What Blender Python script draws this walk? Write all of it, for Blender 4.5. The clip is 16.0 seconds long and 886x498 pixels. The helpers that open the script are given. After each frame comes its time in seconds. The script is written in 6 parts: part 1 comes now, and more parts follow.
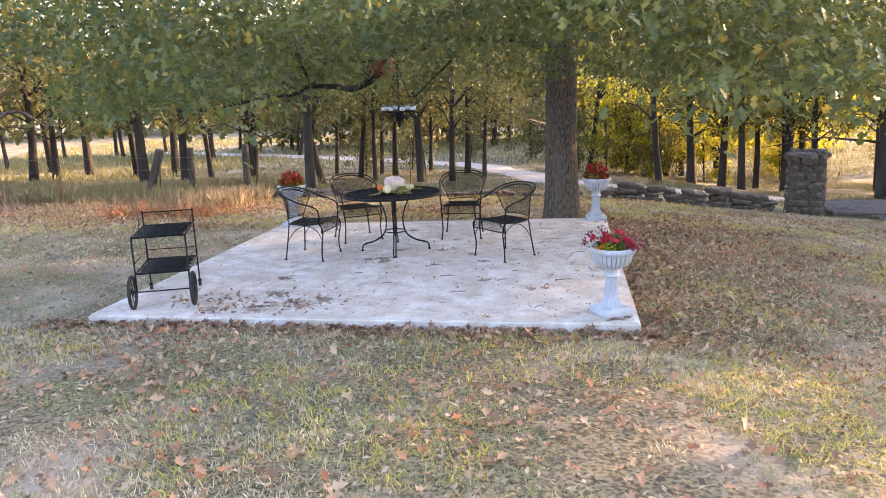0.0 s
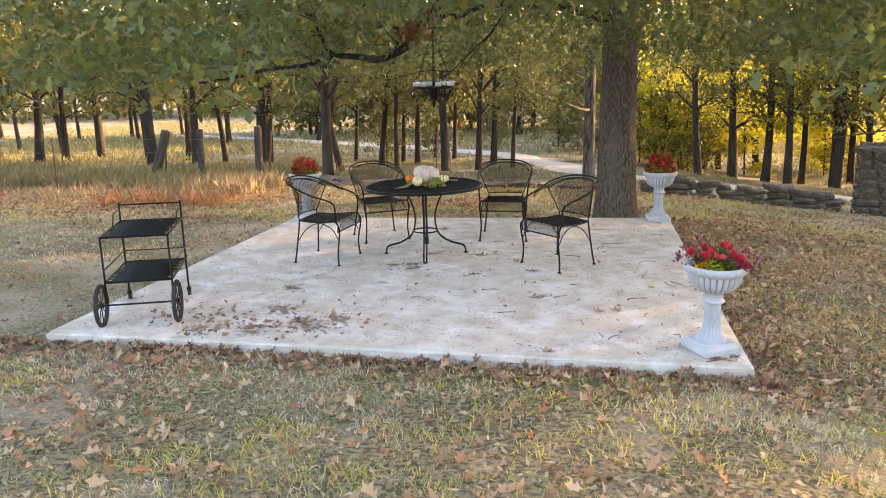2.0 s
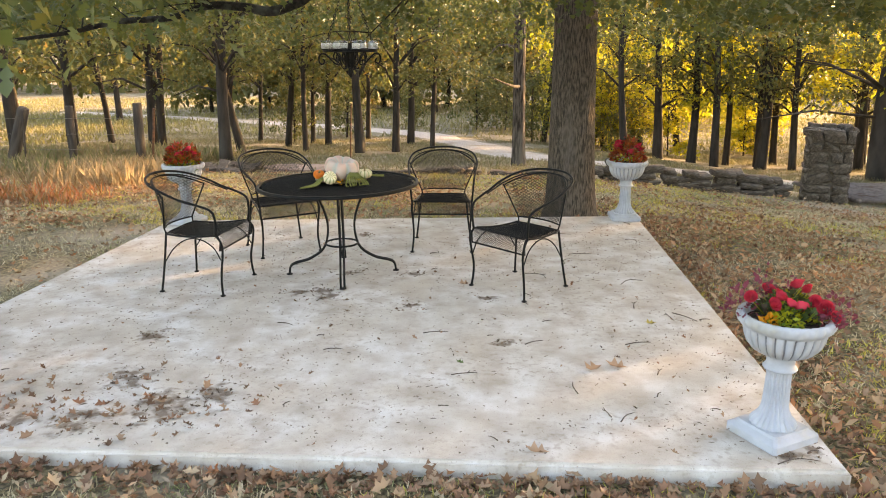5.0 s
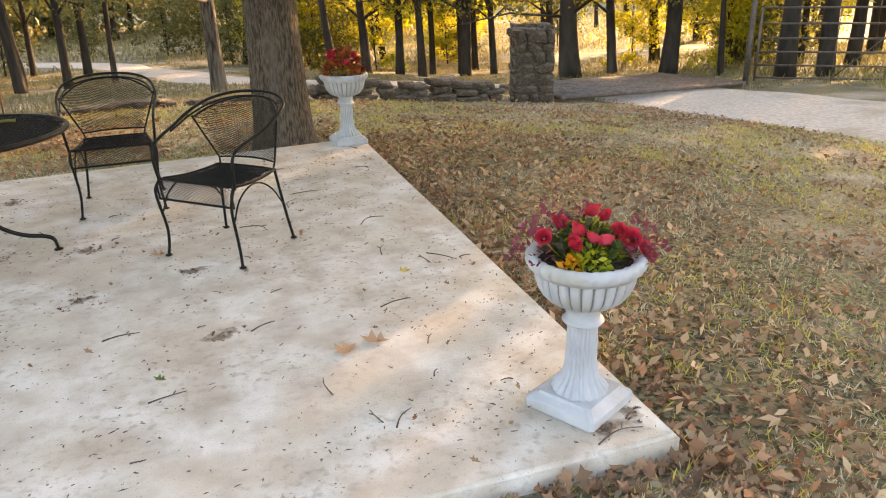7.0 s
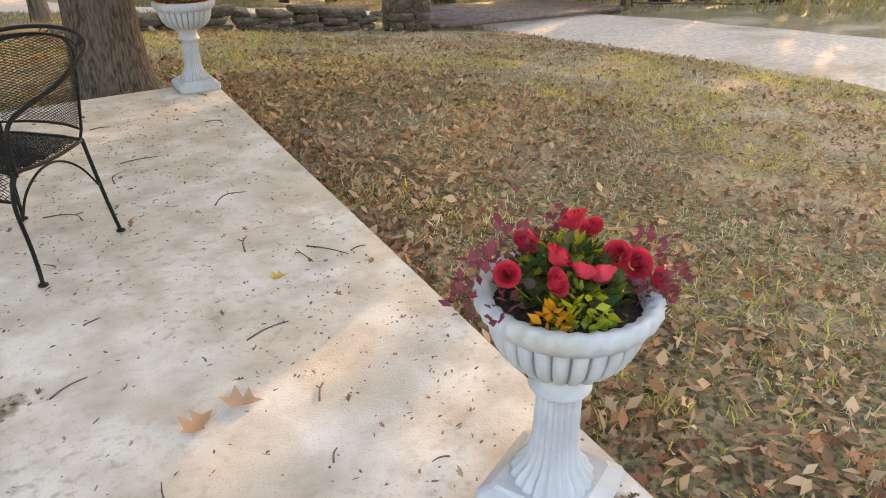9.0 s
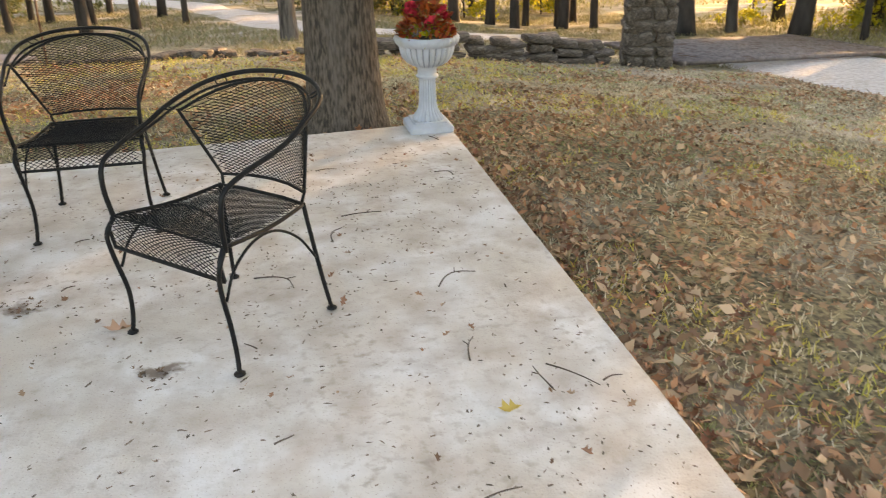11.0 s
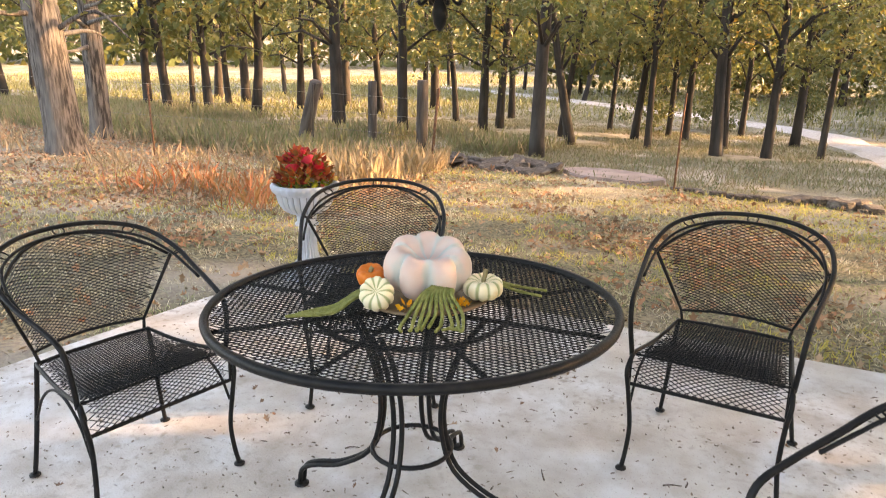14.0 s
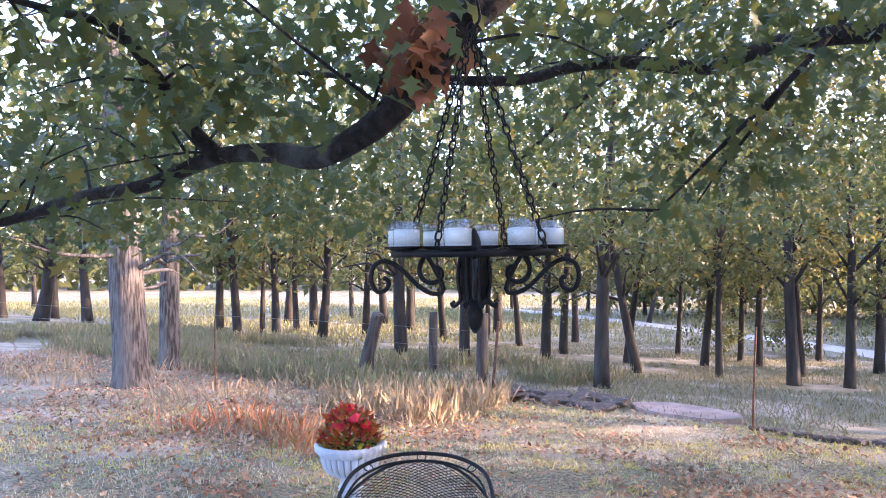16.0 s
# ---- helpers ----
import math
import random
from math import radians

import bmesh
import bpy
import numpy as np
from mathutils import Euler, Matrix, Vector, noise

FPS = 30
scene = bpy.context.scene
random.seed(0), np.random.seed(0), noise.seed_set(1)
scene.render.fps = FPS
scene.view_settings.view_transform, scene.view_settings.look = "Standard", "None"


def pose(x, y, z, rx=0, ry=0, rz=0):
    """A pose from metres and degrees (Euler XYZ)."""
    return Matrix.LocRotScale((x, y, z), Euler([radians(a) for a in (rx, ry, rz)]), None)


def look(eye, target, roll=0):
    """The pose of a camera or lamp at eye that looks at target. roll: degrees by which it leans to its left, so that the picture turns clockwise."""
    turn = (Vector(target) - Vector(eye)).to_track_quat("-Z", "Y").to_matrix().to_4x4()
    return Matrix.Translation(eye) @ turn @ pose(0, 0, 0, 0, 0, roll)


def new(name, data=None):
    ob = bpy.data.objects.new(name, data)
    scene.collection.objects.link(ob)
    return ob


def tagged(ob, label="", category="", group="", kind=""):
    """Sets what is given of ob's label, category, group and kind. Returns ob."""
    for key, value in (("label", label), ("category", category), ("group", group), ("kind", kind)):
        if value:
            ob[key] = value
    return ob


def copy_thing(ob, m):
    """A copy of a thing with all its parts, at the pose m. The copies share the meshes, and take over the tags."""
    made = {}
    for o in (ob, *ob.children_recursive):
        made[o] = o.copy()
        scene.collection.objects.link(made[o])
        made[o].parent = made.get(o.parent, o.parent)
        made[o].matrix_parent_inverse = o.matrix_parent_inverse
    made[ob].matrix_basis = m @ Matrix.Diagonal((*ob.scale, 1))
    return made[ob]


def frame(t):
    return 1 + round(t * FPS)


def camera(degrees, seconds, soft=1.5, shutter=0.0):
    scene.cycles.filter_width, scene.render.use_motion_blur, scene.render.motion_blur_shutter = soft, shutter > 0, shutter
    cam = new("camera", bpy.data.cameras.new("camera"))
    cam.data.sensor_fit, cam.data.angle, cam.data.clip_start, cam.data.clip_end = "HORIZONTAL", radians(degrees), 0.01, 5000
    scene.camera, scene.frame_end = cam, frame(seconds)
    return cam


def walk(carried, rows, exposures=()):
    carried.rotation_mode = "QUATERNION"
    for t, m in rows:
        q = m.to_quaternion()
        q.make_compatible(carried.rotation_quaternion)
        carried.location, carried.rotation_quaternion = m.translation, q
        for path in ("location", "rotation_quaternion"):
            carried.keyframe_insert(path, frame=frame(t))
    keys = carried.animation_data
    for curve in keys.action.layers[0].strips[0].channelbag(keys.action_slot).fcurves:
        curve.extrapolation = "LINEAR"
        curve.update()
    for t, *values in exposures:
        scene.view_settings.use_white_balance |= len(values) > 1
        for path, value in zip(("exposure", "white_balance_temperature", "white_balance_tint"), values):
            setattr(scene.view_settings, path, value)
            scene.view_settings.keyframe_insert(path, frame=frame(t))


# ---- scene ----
cam = camera(61.5, 16.0, soft=1.0, shutter=0.14)
PATH = [
    (0, (-0.737, -6.262, 2.122), (-1.034, -4.336, 1.671), -1.9),
    (0.5, (-0.875, -5.894, 2.066), (-1.196, -3.972, 1.614), -1.6),
    (1, (-0.961, -5.539, 2.01), (-1.305, -3.622, 1.555), -1.3),
    (1.5, (-1.072, -5.165, 1.976), (-1.425, -3.252, 1.511), -1.1),
    (2, (-1.197, -4.805, 1.952), (-1.538, -2.894, 1.471), -1.0),
    (2.5, (-1.24, -4.468, 1.894), (-1.55, -2.557, 1.393), -1.0),
    (3, (-1.291, -4.148, 1.877), (-1.554, -2.235, 1.354), -1.0),
    (5.3, (-1.611, -2.759, 1.777), (-1.67, -0.836, 1.232), -0.4),
    (5.5, (-1.6, -2.645, 1.76), (-1.614, -0.724, 1.201), -0.6),
    (6, (-1.525, -2.329, 1.707), (-1.341, -0.432, 1.101), -0.4),
    (6.5, (-1.506, -2.053, 1.642), (-1.092, -0.212, 0.979), -1.0),
    (7, (-1.459, -1.8, 1.587), (-0.87, -0.039, 0.844), -1.5),
    (7.5, (-1.333, -1.549, 1.536), (-0.631, 0.147, 0.743), -0.9),
    (8, (-1.255, -1.299, 1.494), (-0.406, 0.308, 0.659), -0.5),
    (10.3, (-1.102, -0.267, 1.414), (-0.253, 1.258, 0.436), 0.5),
    (10.5, (-1.097, -0.199, 1.424), (-0.357, 1.399, 0.476), 0.2),
    (11, (-1.084, -0.027, 1.426), (-0.701, 1.737, 0.564), -0.5),
    (11.5, (-1.118, 0.157, 1.444), (-0.983, 1.984, 0.642), 0.4),
    (12, (-1.179, 0.389, 1.473), (-1.178, 2.234, 0.699), 0.7),
    (12.5, (-1.29, 0.552, 1.504), (-1.602, 2.37, 0.73), 0.2),
    (13, (-1.379, 0.714, 1.505), (-2.039, 2.436, 0.732), -0.1),
    (13.5, (-1.444, 0.88, 1.516), (-2.358, 2.504, 0.79), -0.1),
    (14, (-1.52, 1.015, 1.555), (-2.538, 2.635, 0.973), -0.0),
    (14.5, (-1.57, 1.093, 1.628), (-2.621, 2.749, 1.238), -0.7),
    (15, (-1.577, 1.157, 1.685), (-2.675, 2.811, 1.442), -1.4),
    (15.5, (-1.574, 1.224, 1.721), (-2.742, 2.843, 1.614), -1.0),
    (16, (-1.585, 1.249, 1.743), (-2.789, 2.846, 1.737), -0.8),
]
EXPOSURES = [(0.0, 3.1, 6900, 29), (2.0, 3.1, 8100, 23), (5.5, 3.12, 9000, 20), (7.5, 3.04, 9300, 22), (11.0, 3.16, 8700, 20), (12.5, 3.36, 8000, 20), (13.5, 3.44, 8100, 22), (14.0, 3.44, 8300, 25), (14.5, 3.43, 6300, 27), (15.5, 3.43, 5700, 34), (16.0, 3.42, 5500, 34)]
walk(cam, [(t, look(eye, target, roll)) for t, eye, target, roll in PATH], EXPOSURES)

# ---- world, sun, exposure ----
SUN_DIR = Vector((0.80, 0.58, 0.235)).normalized()
world = bpy.data.worlds.new("sky")
scene.world = world
world.use_nodes = True
sky = world.node_tree.nodes.new("ShaderNodeTexSky")
sky.sky_type, sky.sun_disc = "NISHITA", False
sky.sun_elevation = math.asin(SUN_DIR.z)
sky.sun_rotation = math.atan2(SUN_DIR.x, SUN_DIR.y)
sky.air_density, sky.dust_density, sky.ozone_density = 1.0, 2.0, 1.0
background = world.node_tree.nodes["Background"]
background.inputs["Strength"].default_value = 0.15
world.node_tree.links.new(sky.outputs[0], background.inputs["Color"])
sun_data = bpy.data.lights.new("sun", "SUN")
sun_data.energy, sun_data.angle, sun_data.color = 2.9, radians(0.7), (1.0, 0.70, 0.38)
sun = new("sun", sun_data)
sun.matrix_world = look(SUN_DIR * 60, (0, 0, 0))


# ---- materials ----
def mat(name, c1, c2, scale=8.0, rough=0.7, c3=None, scale3=1.2, amount3=0.5, bump=0.3, bump_scale=40.0, metal=0.0, stretch=(1, 1, 1), detail=5.0, spec=0.4, low=0.35, high=0.65):
    """Two colours mixed by fine noise, a third by coarse noise, with bumps."""
    m = bpy.data.materials.new(name)
    m.use_nodes = True
    nt = m.node_tree
    b = nt.nodes["Principled BSDF"]
    b.inputs["Roughness"].default_value, b.inputs["Metallic"].default_value = rough, metal
    b.inputs["Specular IOR Level"].default_value = spec
    co = nt.nodes.new("ShaderNodeTexCoord")
    mp = nt.nodes.new("ShaderNodeMapping")
    mp.inputs["Scale"].default_value = stretch
    nt.links.new(co.outputs["Object"], mp.inputs["Vector"])

    def noise_ramp(s, a, z):
        n = nt.nodes.new("ShaderNodeTexNoise")
        n.inputs["Scale"].default_value, n.inputs["Detail"].default_value = s, detail
        nt.links.new(mp.outputs[0], n.inputs["Vector"])
        r = nt.nodes.new("ShaderNodeMapRange")
        r.inputs["From Min"].default_value, r.inputs["From Max"].default_value = a, z
        nt.links.new(n.outputs["Fac"], r.inputs["Value"])
        return n, r

    def mix(f, a, z):
        x = nt.nodes.new("ShaderNodeMix")
        x.data_type = "RGBA"
        nt.links.new(f, x.inputs[0])
        for sock, v in ((x.inputs[6], a), (x.inputs[7], z)):
            if isinstance(v, tuple):
                sock.default_value = (*v, 1)
            else:
                nt.links.new(v, sock)
        return x.outputs[2]

    _, r1 = noise_ramp(scale, low, high)
    col = mix(r1.outputs[0], c1, c2)
    if c3:
        _, r3 = noise_ramp(scale3, 0.62 - amount3 * 0.3, 0.72)
        col = mix(r3.outputs[0], col, c3)
    nt.links.new(col, b.inputs["Base Color"])
    if bump:
        nb, _ = noise_ramp(bump_scale, 0, 1)
        bp = nt.nodes.new("ShaderNodeBump")
        bp.inputs["Strength"].default_value, bp.inputs["Distance"].default_value = bump, 0.02
        nt.links.new(nb.outputs["Fac"], bp.inputs["Height"])
        nt.links.new(bp.outputs[0], b.inputs["Normal"])
    return m


def leaf_mat(name, colours, translucent=0.45, rough=0.55):
    """Leaves that differ one by one in colour, and let light through."""
    m = bpy.data.materials.new(name)
    m.use_nodes = True
    nt = m.node_tree
    b = nt.nodes["Principled BSDF"]
    b.inputs["Roughness"].default_value = rough
    b.inputs["Specular IOR Level"].default_value = 0.3
    geo = nt.nodes.new("ShaderNodeNewGeometry")
    ramp = nt.nodes.new("ShaderNodeValToRGB")
    el = ramp.color_ramp.elements
    while len(el) < len(colours):
        el.new(0.5)
    for i, c in enumerate(colours):
        el[i].position, el[i].color = i / (len(colours) - 1), (*c, 1)
    # each plant leans to its own part of the colours
    info = nt.nodes.new("ShaderNodeObjectInfo")
    blend = nt.nodes.new("ShaderNodeMix")
    blend.inputs[0].default_value = 0.35
    nt.links.new(geo.outputs["Random Per Island"], blend.inputs[2])
    nt.links.new(info.outputs["Random"], blend.inputs[3])
    nt.links.new(blend.outputs[0], ramp.inputs[0])
    nt.links.new(ramp.outputs[0], b.inputs["Base Color"])
    if translucent:
        tr = nt.nodes.new("ShaderNodeBsdfTranslucent")
        nt.links.new(ramp.outputs[0], tr.inputs["Color"])
        mx = nt.nodes.new("ShaderNodeMixShader")
        mx.inputs[0].default_value = translucent
        nt.links.new(b.outputs[0], mx.inputs[1])
        nt.links.new(tr.outputs[0], mx.inputs[2])
        nt.links.new(mx.outputs[0], nt.nodes["Material Output"].inputs["Surface"])
    return m


M_CONCRETE = mat("concrete", (0.645, 0.635, 0.625), (0.535, 0.495, 0.445), 2.6, 0.85, (0.42, 0.365, 0.315), 5.5, 0.7, 0.2, 110, low=0.40, high=0.60, detail=14)
M_IRON = mat("wrought_iron", (0.006, 0.006, 0.007), (0.011, 0.011, 0.011), 30, 0.45, (0.022, 0.017, 0.014), 9, 0.12, 0.1, 120, spec=0.2)
M_URN = mat("urn_plaster", (0.45, 0.485, 0.545), (0.37, 0.40, 0.45), 9, 0.7, (0.40, 0.40, 0.38), 7, 0.25, 0.15, 60)
M_BARK = mat("bark", (0.15, 0.122, 0.10), (0.045, 0.036, 0.03), 66, 0.95, (0.13, 0.112, 0.098), 2, 0.25, 1.0, 60, stretch=(1, 1, 0.2), detail=8, low=0.40, high=0.60)
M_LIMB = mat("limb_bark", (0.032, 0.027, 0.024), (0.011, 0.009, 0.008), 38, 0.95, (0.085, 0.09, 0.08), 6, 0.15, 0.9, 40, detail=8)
M_BARK_OLD = mat("bark_old", (0.135, 0.115, 0.10), (0.03, 0.024, 0.021), 26, 0.95, (0.16, 0.145, 0.13), 2, 0.35, 1.0, 28, stretch=(1, 1, 0.15), detail=9, low=0.40, high=0.58)
M_BARK_FAR = mat("bark_far", (0.048, 0.038, 0.031), (0.022, 0.018, 0.015), 10, 0.95, (0.08, 0.073, 0.064), 1.5, 0.3, 0.6, 18, stretch=(1, 1, 0.2))
M_GROUND = mat("lawn_soil", (0.235, 0.205, 0.12), (0.075, 0.064, 0.04), 34, 0.95, (0.37, 0.31, 0.25), 0.8, 0.45, 0.5, 45, detail=12, low=0.42, high=0.60)
M_GRAVEL = mat("pale_gravel", (0.52, 0.47, 0.43), (0.36, 0.32, 0.28), 14, 0.95, (0.30, 0.24, 0.17), 0.6, 0.25, 0.6, 60, detail=9)
M_STONE = mat("field_stone", (0.125, 0.10, 0.08), (0.05, 0.04, 0.033), 9, 0.9, (0.22, 0.19, 0.165), 3, 0.35, 0.7, 18)
M_FLAGSTONE = mat("flagstone", (0.36, 0.27, 0.235), (0.25, 0.19, 0.165), 4, 0.9, (0.2, 0.16, 0.14), 2, 0.3, 0.4, 20)
M_OLD_WOOD = mat("weathered_wood", (0.085, 0.07, 0.058), (0.035, 0.028, 0.024), 16, 0.9, (0.15, 0.13, 0.115), 3, 0.3, 0.7, 30, stretch=(1, 1, 0.12))
M_RUST = mat("rusty_steel", (0.20, 0.10, 0.06), (0.10, 0.055, 0.035), 18, 0.8, (0.06, 0.05, 0.045), 4, 0.3, 0.3, 60, metal=0.3)
M_PIPE = mat("pipe_steel", (0.15, 0.125, 0.11), (0.09, 0.072, 0.062), 12, 0.6, (0.17, 0.11, 0.08), 3, 0.3, 0.2, 60, metal=0.4)
M_GUARD = mat("guard_steel", (0.19, 0.155, 0.14), (0.12, 0.098, 0.087), 12, 0.8, (0.10, 0.06, 0.04), 3, 0.3, 0.2, 60, metal=0.2)
M_WIRE = mat("wire", (0.25, 0.24, 0.23), (0.16, 0.14, 0.12), 20, 0.5, bump=0, metal=0.7)
M_WAX = mat("candle_wax", (0.90, 0.91, 0.93), (0.85, 0.86, 0.89), 10, 0.5, bump=0.05)
M_RUBBER = mat("rubber", (0.02, 0.02, 0.02), (0.035, 0.032, 0.03), 20, 0.8, bump=0.1)
M_TIN = mat("plate_metal", (0.22, 0.15, 0.09), (0.12, 0.08, 0.05), 12, 0.45, bump=0.1, metal=0.5)
M_PUMPKIN = mat("pumpkin_skin", (0.67, 0.46, 0.385), (0.63, 0.54, 0.49), 7, 0.55, (0.60, 0.60, 0.55), 6, 0.2, 0.1, 40)
M_ORANGE = mat("orange_skin", (0.80, 0.20, 0.02), (0.70, 0.15, 0.015), 12, 0.5, bump=0.1)
M_GOURD = mat("gourd_skin", (0.84, 0.76, 0.56), (0.80, 0.68, 0.42), 16, 0.5, (0.70, 0.45, 0.15), 14, 0.15, 0.1, 40)
M_SOIL = mat("potting_soil", (0.055, 0.038, 0.028), (0.02, 0.015, 0.012), 60, 0.95, bump=0.9, bump_scale=80)
M_STEM = mat("stem", (0.30, 0.24, 0.12), (0.20, 0.17, 0.08), 20, 0.8)
M_MOSS = mat("dried_amaranth", (0.27, 0.27, 0.08), (0.17, 0.19, 0.05), 40, 0.9, bump=0.8, bump_scale=90)
M_OAK_LEAF = leaf_mat("oak_leaf", ((0.060, 0.096, 0.032), (0.109, 0.142, 0.043), (0.082, 0.116, 0.047), (0.148, 0.166, 0.038), (0.094, 0.128, 0.059), (0.128, 0.146, 0.043), (0.377, 0.245, 0.039)), 0.46, 0.4)
M_WOOD_LEAF = leaf_mat("wood_leaf", ((0.074, 0.095, 0.031), (0.120, 0.132, 0.041), (0.174, 0.152, 0.043), (0.090, 0.112, 0.043), (0.138, 0.146, 0.048), (0.288, 0.177, 0.042)), 0.45, 0.45)
M_GOLD_LEAF = leaf_mat("gold_leaf", ((0.184, 0.228, 0.033), (0.391, 0.372, 0.039), (0.540, 0.468, 0.044), (0.253, 0.288, 0.033), (0.621, 0.504, 0.050)), 0.6, 0.5)
M_DEAD_LEAF = leaf_mat("dead_leaf", ((0.291, 0.142, 0.075), (0.407, 0.267, 0.158), (0.193, 0.105, 0.063), (0.484, 0.361, 0.237), (0.348, 0.142, 0.066), (0.445, 0.314, 0.194), (0.156, 0.086, 0.053)), 0.12, 0.75)
M_RUSSET = leaf_mat("russet_leaf", ((0.22, 0.075, 0.035), (0.30, 0.12, 0.05), (0.15, 0.055, 0.03), (0.36, 0.17, 0.07)), 0.35, 0.5)
M_DRIFT = leaf_mat("drift_leaf", ((0.20, 0.095, 0.055), (0.31, 0.18, 0.11), (0.12, 0.065, 0.042), (0.40, 0.27, 0.18), (0.25, 0.10, 0.055), (0.09, 0.055, 0.038)), 0.1, 0.75)
M_GRASS = leaf_mat("straw_grass", ((0.677, 0.587, 0.425), (0.519, 0.443, 0.294), (0.738, 0.688, 0.544), (0.406, 0.365, 0.218), (0.643, 0.577, 0.446), (0.474, 0.376, 0.272)), 0.3, 0.8)
M_LAWN = leaf_mat("lawn_green", ((0.224, 0.279, 0.105), (0.354, 0.394, 0.176), (0.149, 0.207, 0.072), (0.465, 0.486, 0.248), (0.307, 0.362, 0.192), (0.428, 0.424, 0.160)), 0.3, 0.75)
M_SUNLIT_GRASS = leaf_mat("yellow_grass", ((0.517, 0.475, 0.11), (0.641, 0.535, 0.14), (0.37, 0.38, 0.09), (0.715, 0.594, 0.22)), 0.35, 0.75)
M_FIELD = leaf_mat("field_grass", ((0.270, 0.235, 0.092), (0.229, 0.205, 0.078), (0.301, 0.278, 0.131), (0.188, 0.185, 0.078)), 0.35, 0.85)
M_SUNLIT_TALL = leaf_mat("tall_grass", ((0.466, 0.192, 0.100), (0.407, 0.113, 0.055), (0.504, 0.237, 0.127), (0.271, 0.147, 0.055), (0.445, 0.141, 0.073)), 0.3, 0.8)
M_GREENTALL = leaf_mat("green_weeds", ((0.131, 0.148, 0.065), (0.194, 0.193, 0.090), (0.264, 0.212, 0.134), (0.097, 0.116, 0.045)), 0.3, 0.8)
M_ROSE = leaf_mat("rose_petal", ((0.483, 0.024, 0.054), (0.632, 0.05, 0.09), (0.552, 0.03, 0.072)), 0.25, 0.6)
M_YELLOWGREEN = leaf_mat("lime_foliage", ((0.30, 0.36, 0.03), (0.42, 0.42, 0.03), (0.16, 0.24, 0.04), (0.10, 0.18, 0.04)), 0.3)
M_PURPLE = leaf_mat("plum_sprig", ((0.176, 0.038, 0.068), (0.256, 0.060, 0.090), (0.112, 0.026, 0.045)), 0.3)
M_AUTUMN = leaf_mat("autumn_foliage", ((0.30, 0.03, 0.02), (0.40, 0.10, 0.02), (0.20, 0.02, 0.02), (0.22, 0.16, 0.03), (0.34, 0.05, 0.03)), 0.25)



def ribbed_mat(m, lobes, colour, amount, uneven=0.9, low=0.62, high=0.18):
    """Colour in the grooves of a ribbed fruit."""
    nt = m.node_tree
    b = nt.nodes["Principled BSDF"]
    base = b.inputs["Base Color"].links[0].from_socket
    co = nt.nodes.new("ShaderNodeTexCoord")
    sep = nt.nodes.new("ShaderNodeSeparateXYZ")
    nt.links.new(co.outputs["Object"], sep.inputs[0])

    def op(kind, a, z=None):
        n = nt.nodes.new("ShaderNodeMath")
        n.operation = kind
        for sock, v in zip(n.inputs, (a, z)):
            if isinstance(v, (int, float)):
                sock.default_value = v
            elif v is not None:
                nt.links.new(v, sock)
        return n.outputs[0]

    s = op("ABSOLUTE", op("SINE", op("MULTIPLY", op("ARCTAN2", sep.outputs[1], sep.outputs[0]), lobes / 2)))
    n = nt.nodes.new("ShaderNodeTexNoise")
    n.inputs["Scale"].default_value = 22
    nt.links.new(co.outputs["Object"], n.inputs["Vector"])
    s = op("ADD", s, op("MULTIPLY", op("SUBTRACT", n.outputs["Fac"], 0.5), uneven))
    r = nt.nodes.new("ShaderNodeMapRange")
    r.inputs["From Min"].default_value, r.inputs["From Max"].default_value = low, high
    r.inputs["To Max"].default_value = amount
    nt.links.new(s, r.inputs["Value"])
    x = nt.nodes.new("ShaderNodeMix")
    x.data_type = "RGBA"
    nt.links.new(r.outputs[0], x.inputs[0])
    nt.links.new(base, x.inputs[6])
    x.inputs[7].default_value = (*colour, 1)
    nt.links.new(x.outputs[2], b.inputs["Base Color"])


M_URN_BOWL = mat("urn_bowl", (0.45, 0.485, 0.545), (0.37, 0.40, 0.45), 9, 0.7, (0.40, 0.40, 0.38), 7, 0.25, 0.15, 60)
ribbed_mat(M_URN_BOWL, 26, (0.15, 0.16, 0.18), 0.85, 0.35, 0.36, 0.12)
ribbed_mat(M_PUMPKIN, 7, (0.47, 0.53, 0.50), 0.8)
ribbed_mat(M_GOURD, 10, (0.22, 0.28, 0.08), 0.8)


def glass_mat():
    """Thin clear glass: see-through with a sheen."""
    m = bpy.data.materials.new("clear_glass")
    m.use_nodes = True
    nt = m.node_tree
    clear, shine, both = (nt.nodes.new(k) for k in ("ShaderNodeBsdfTransparent", "ShaderNodeBsdfGlossy", "ShaderNodeMixShader"))
    clear.inputs["Color"].default_value = (0.94, 0.96, 0.96, 1)
    shine.inputs["Roughness"].default_value = 0.05
    both.inputs[0].default_value = 0.18
    nt.links.new(clear.outputs[0], both.inputs[1])
    nt.links.new(shine.outputs[0], both.inputs[2])
    nt.links.new(both.outputs[0], nt.nodes["Material Output"].inputs["Surface"])
    return m


M_GLASS = glass_mat()


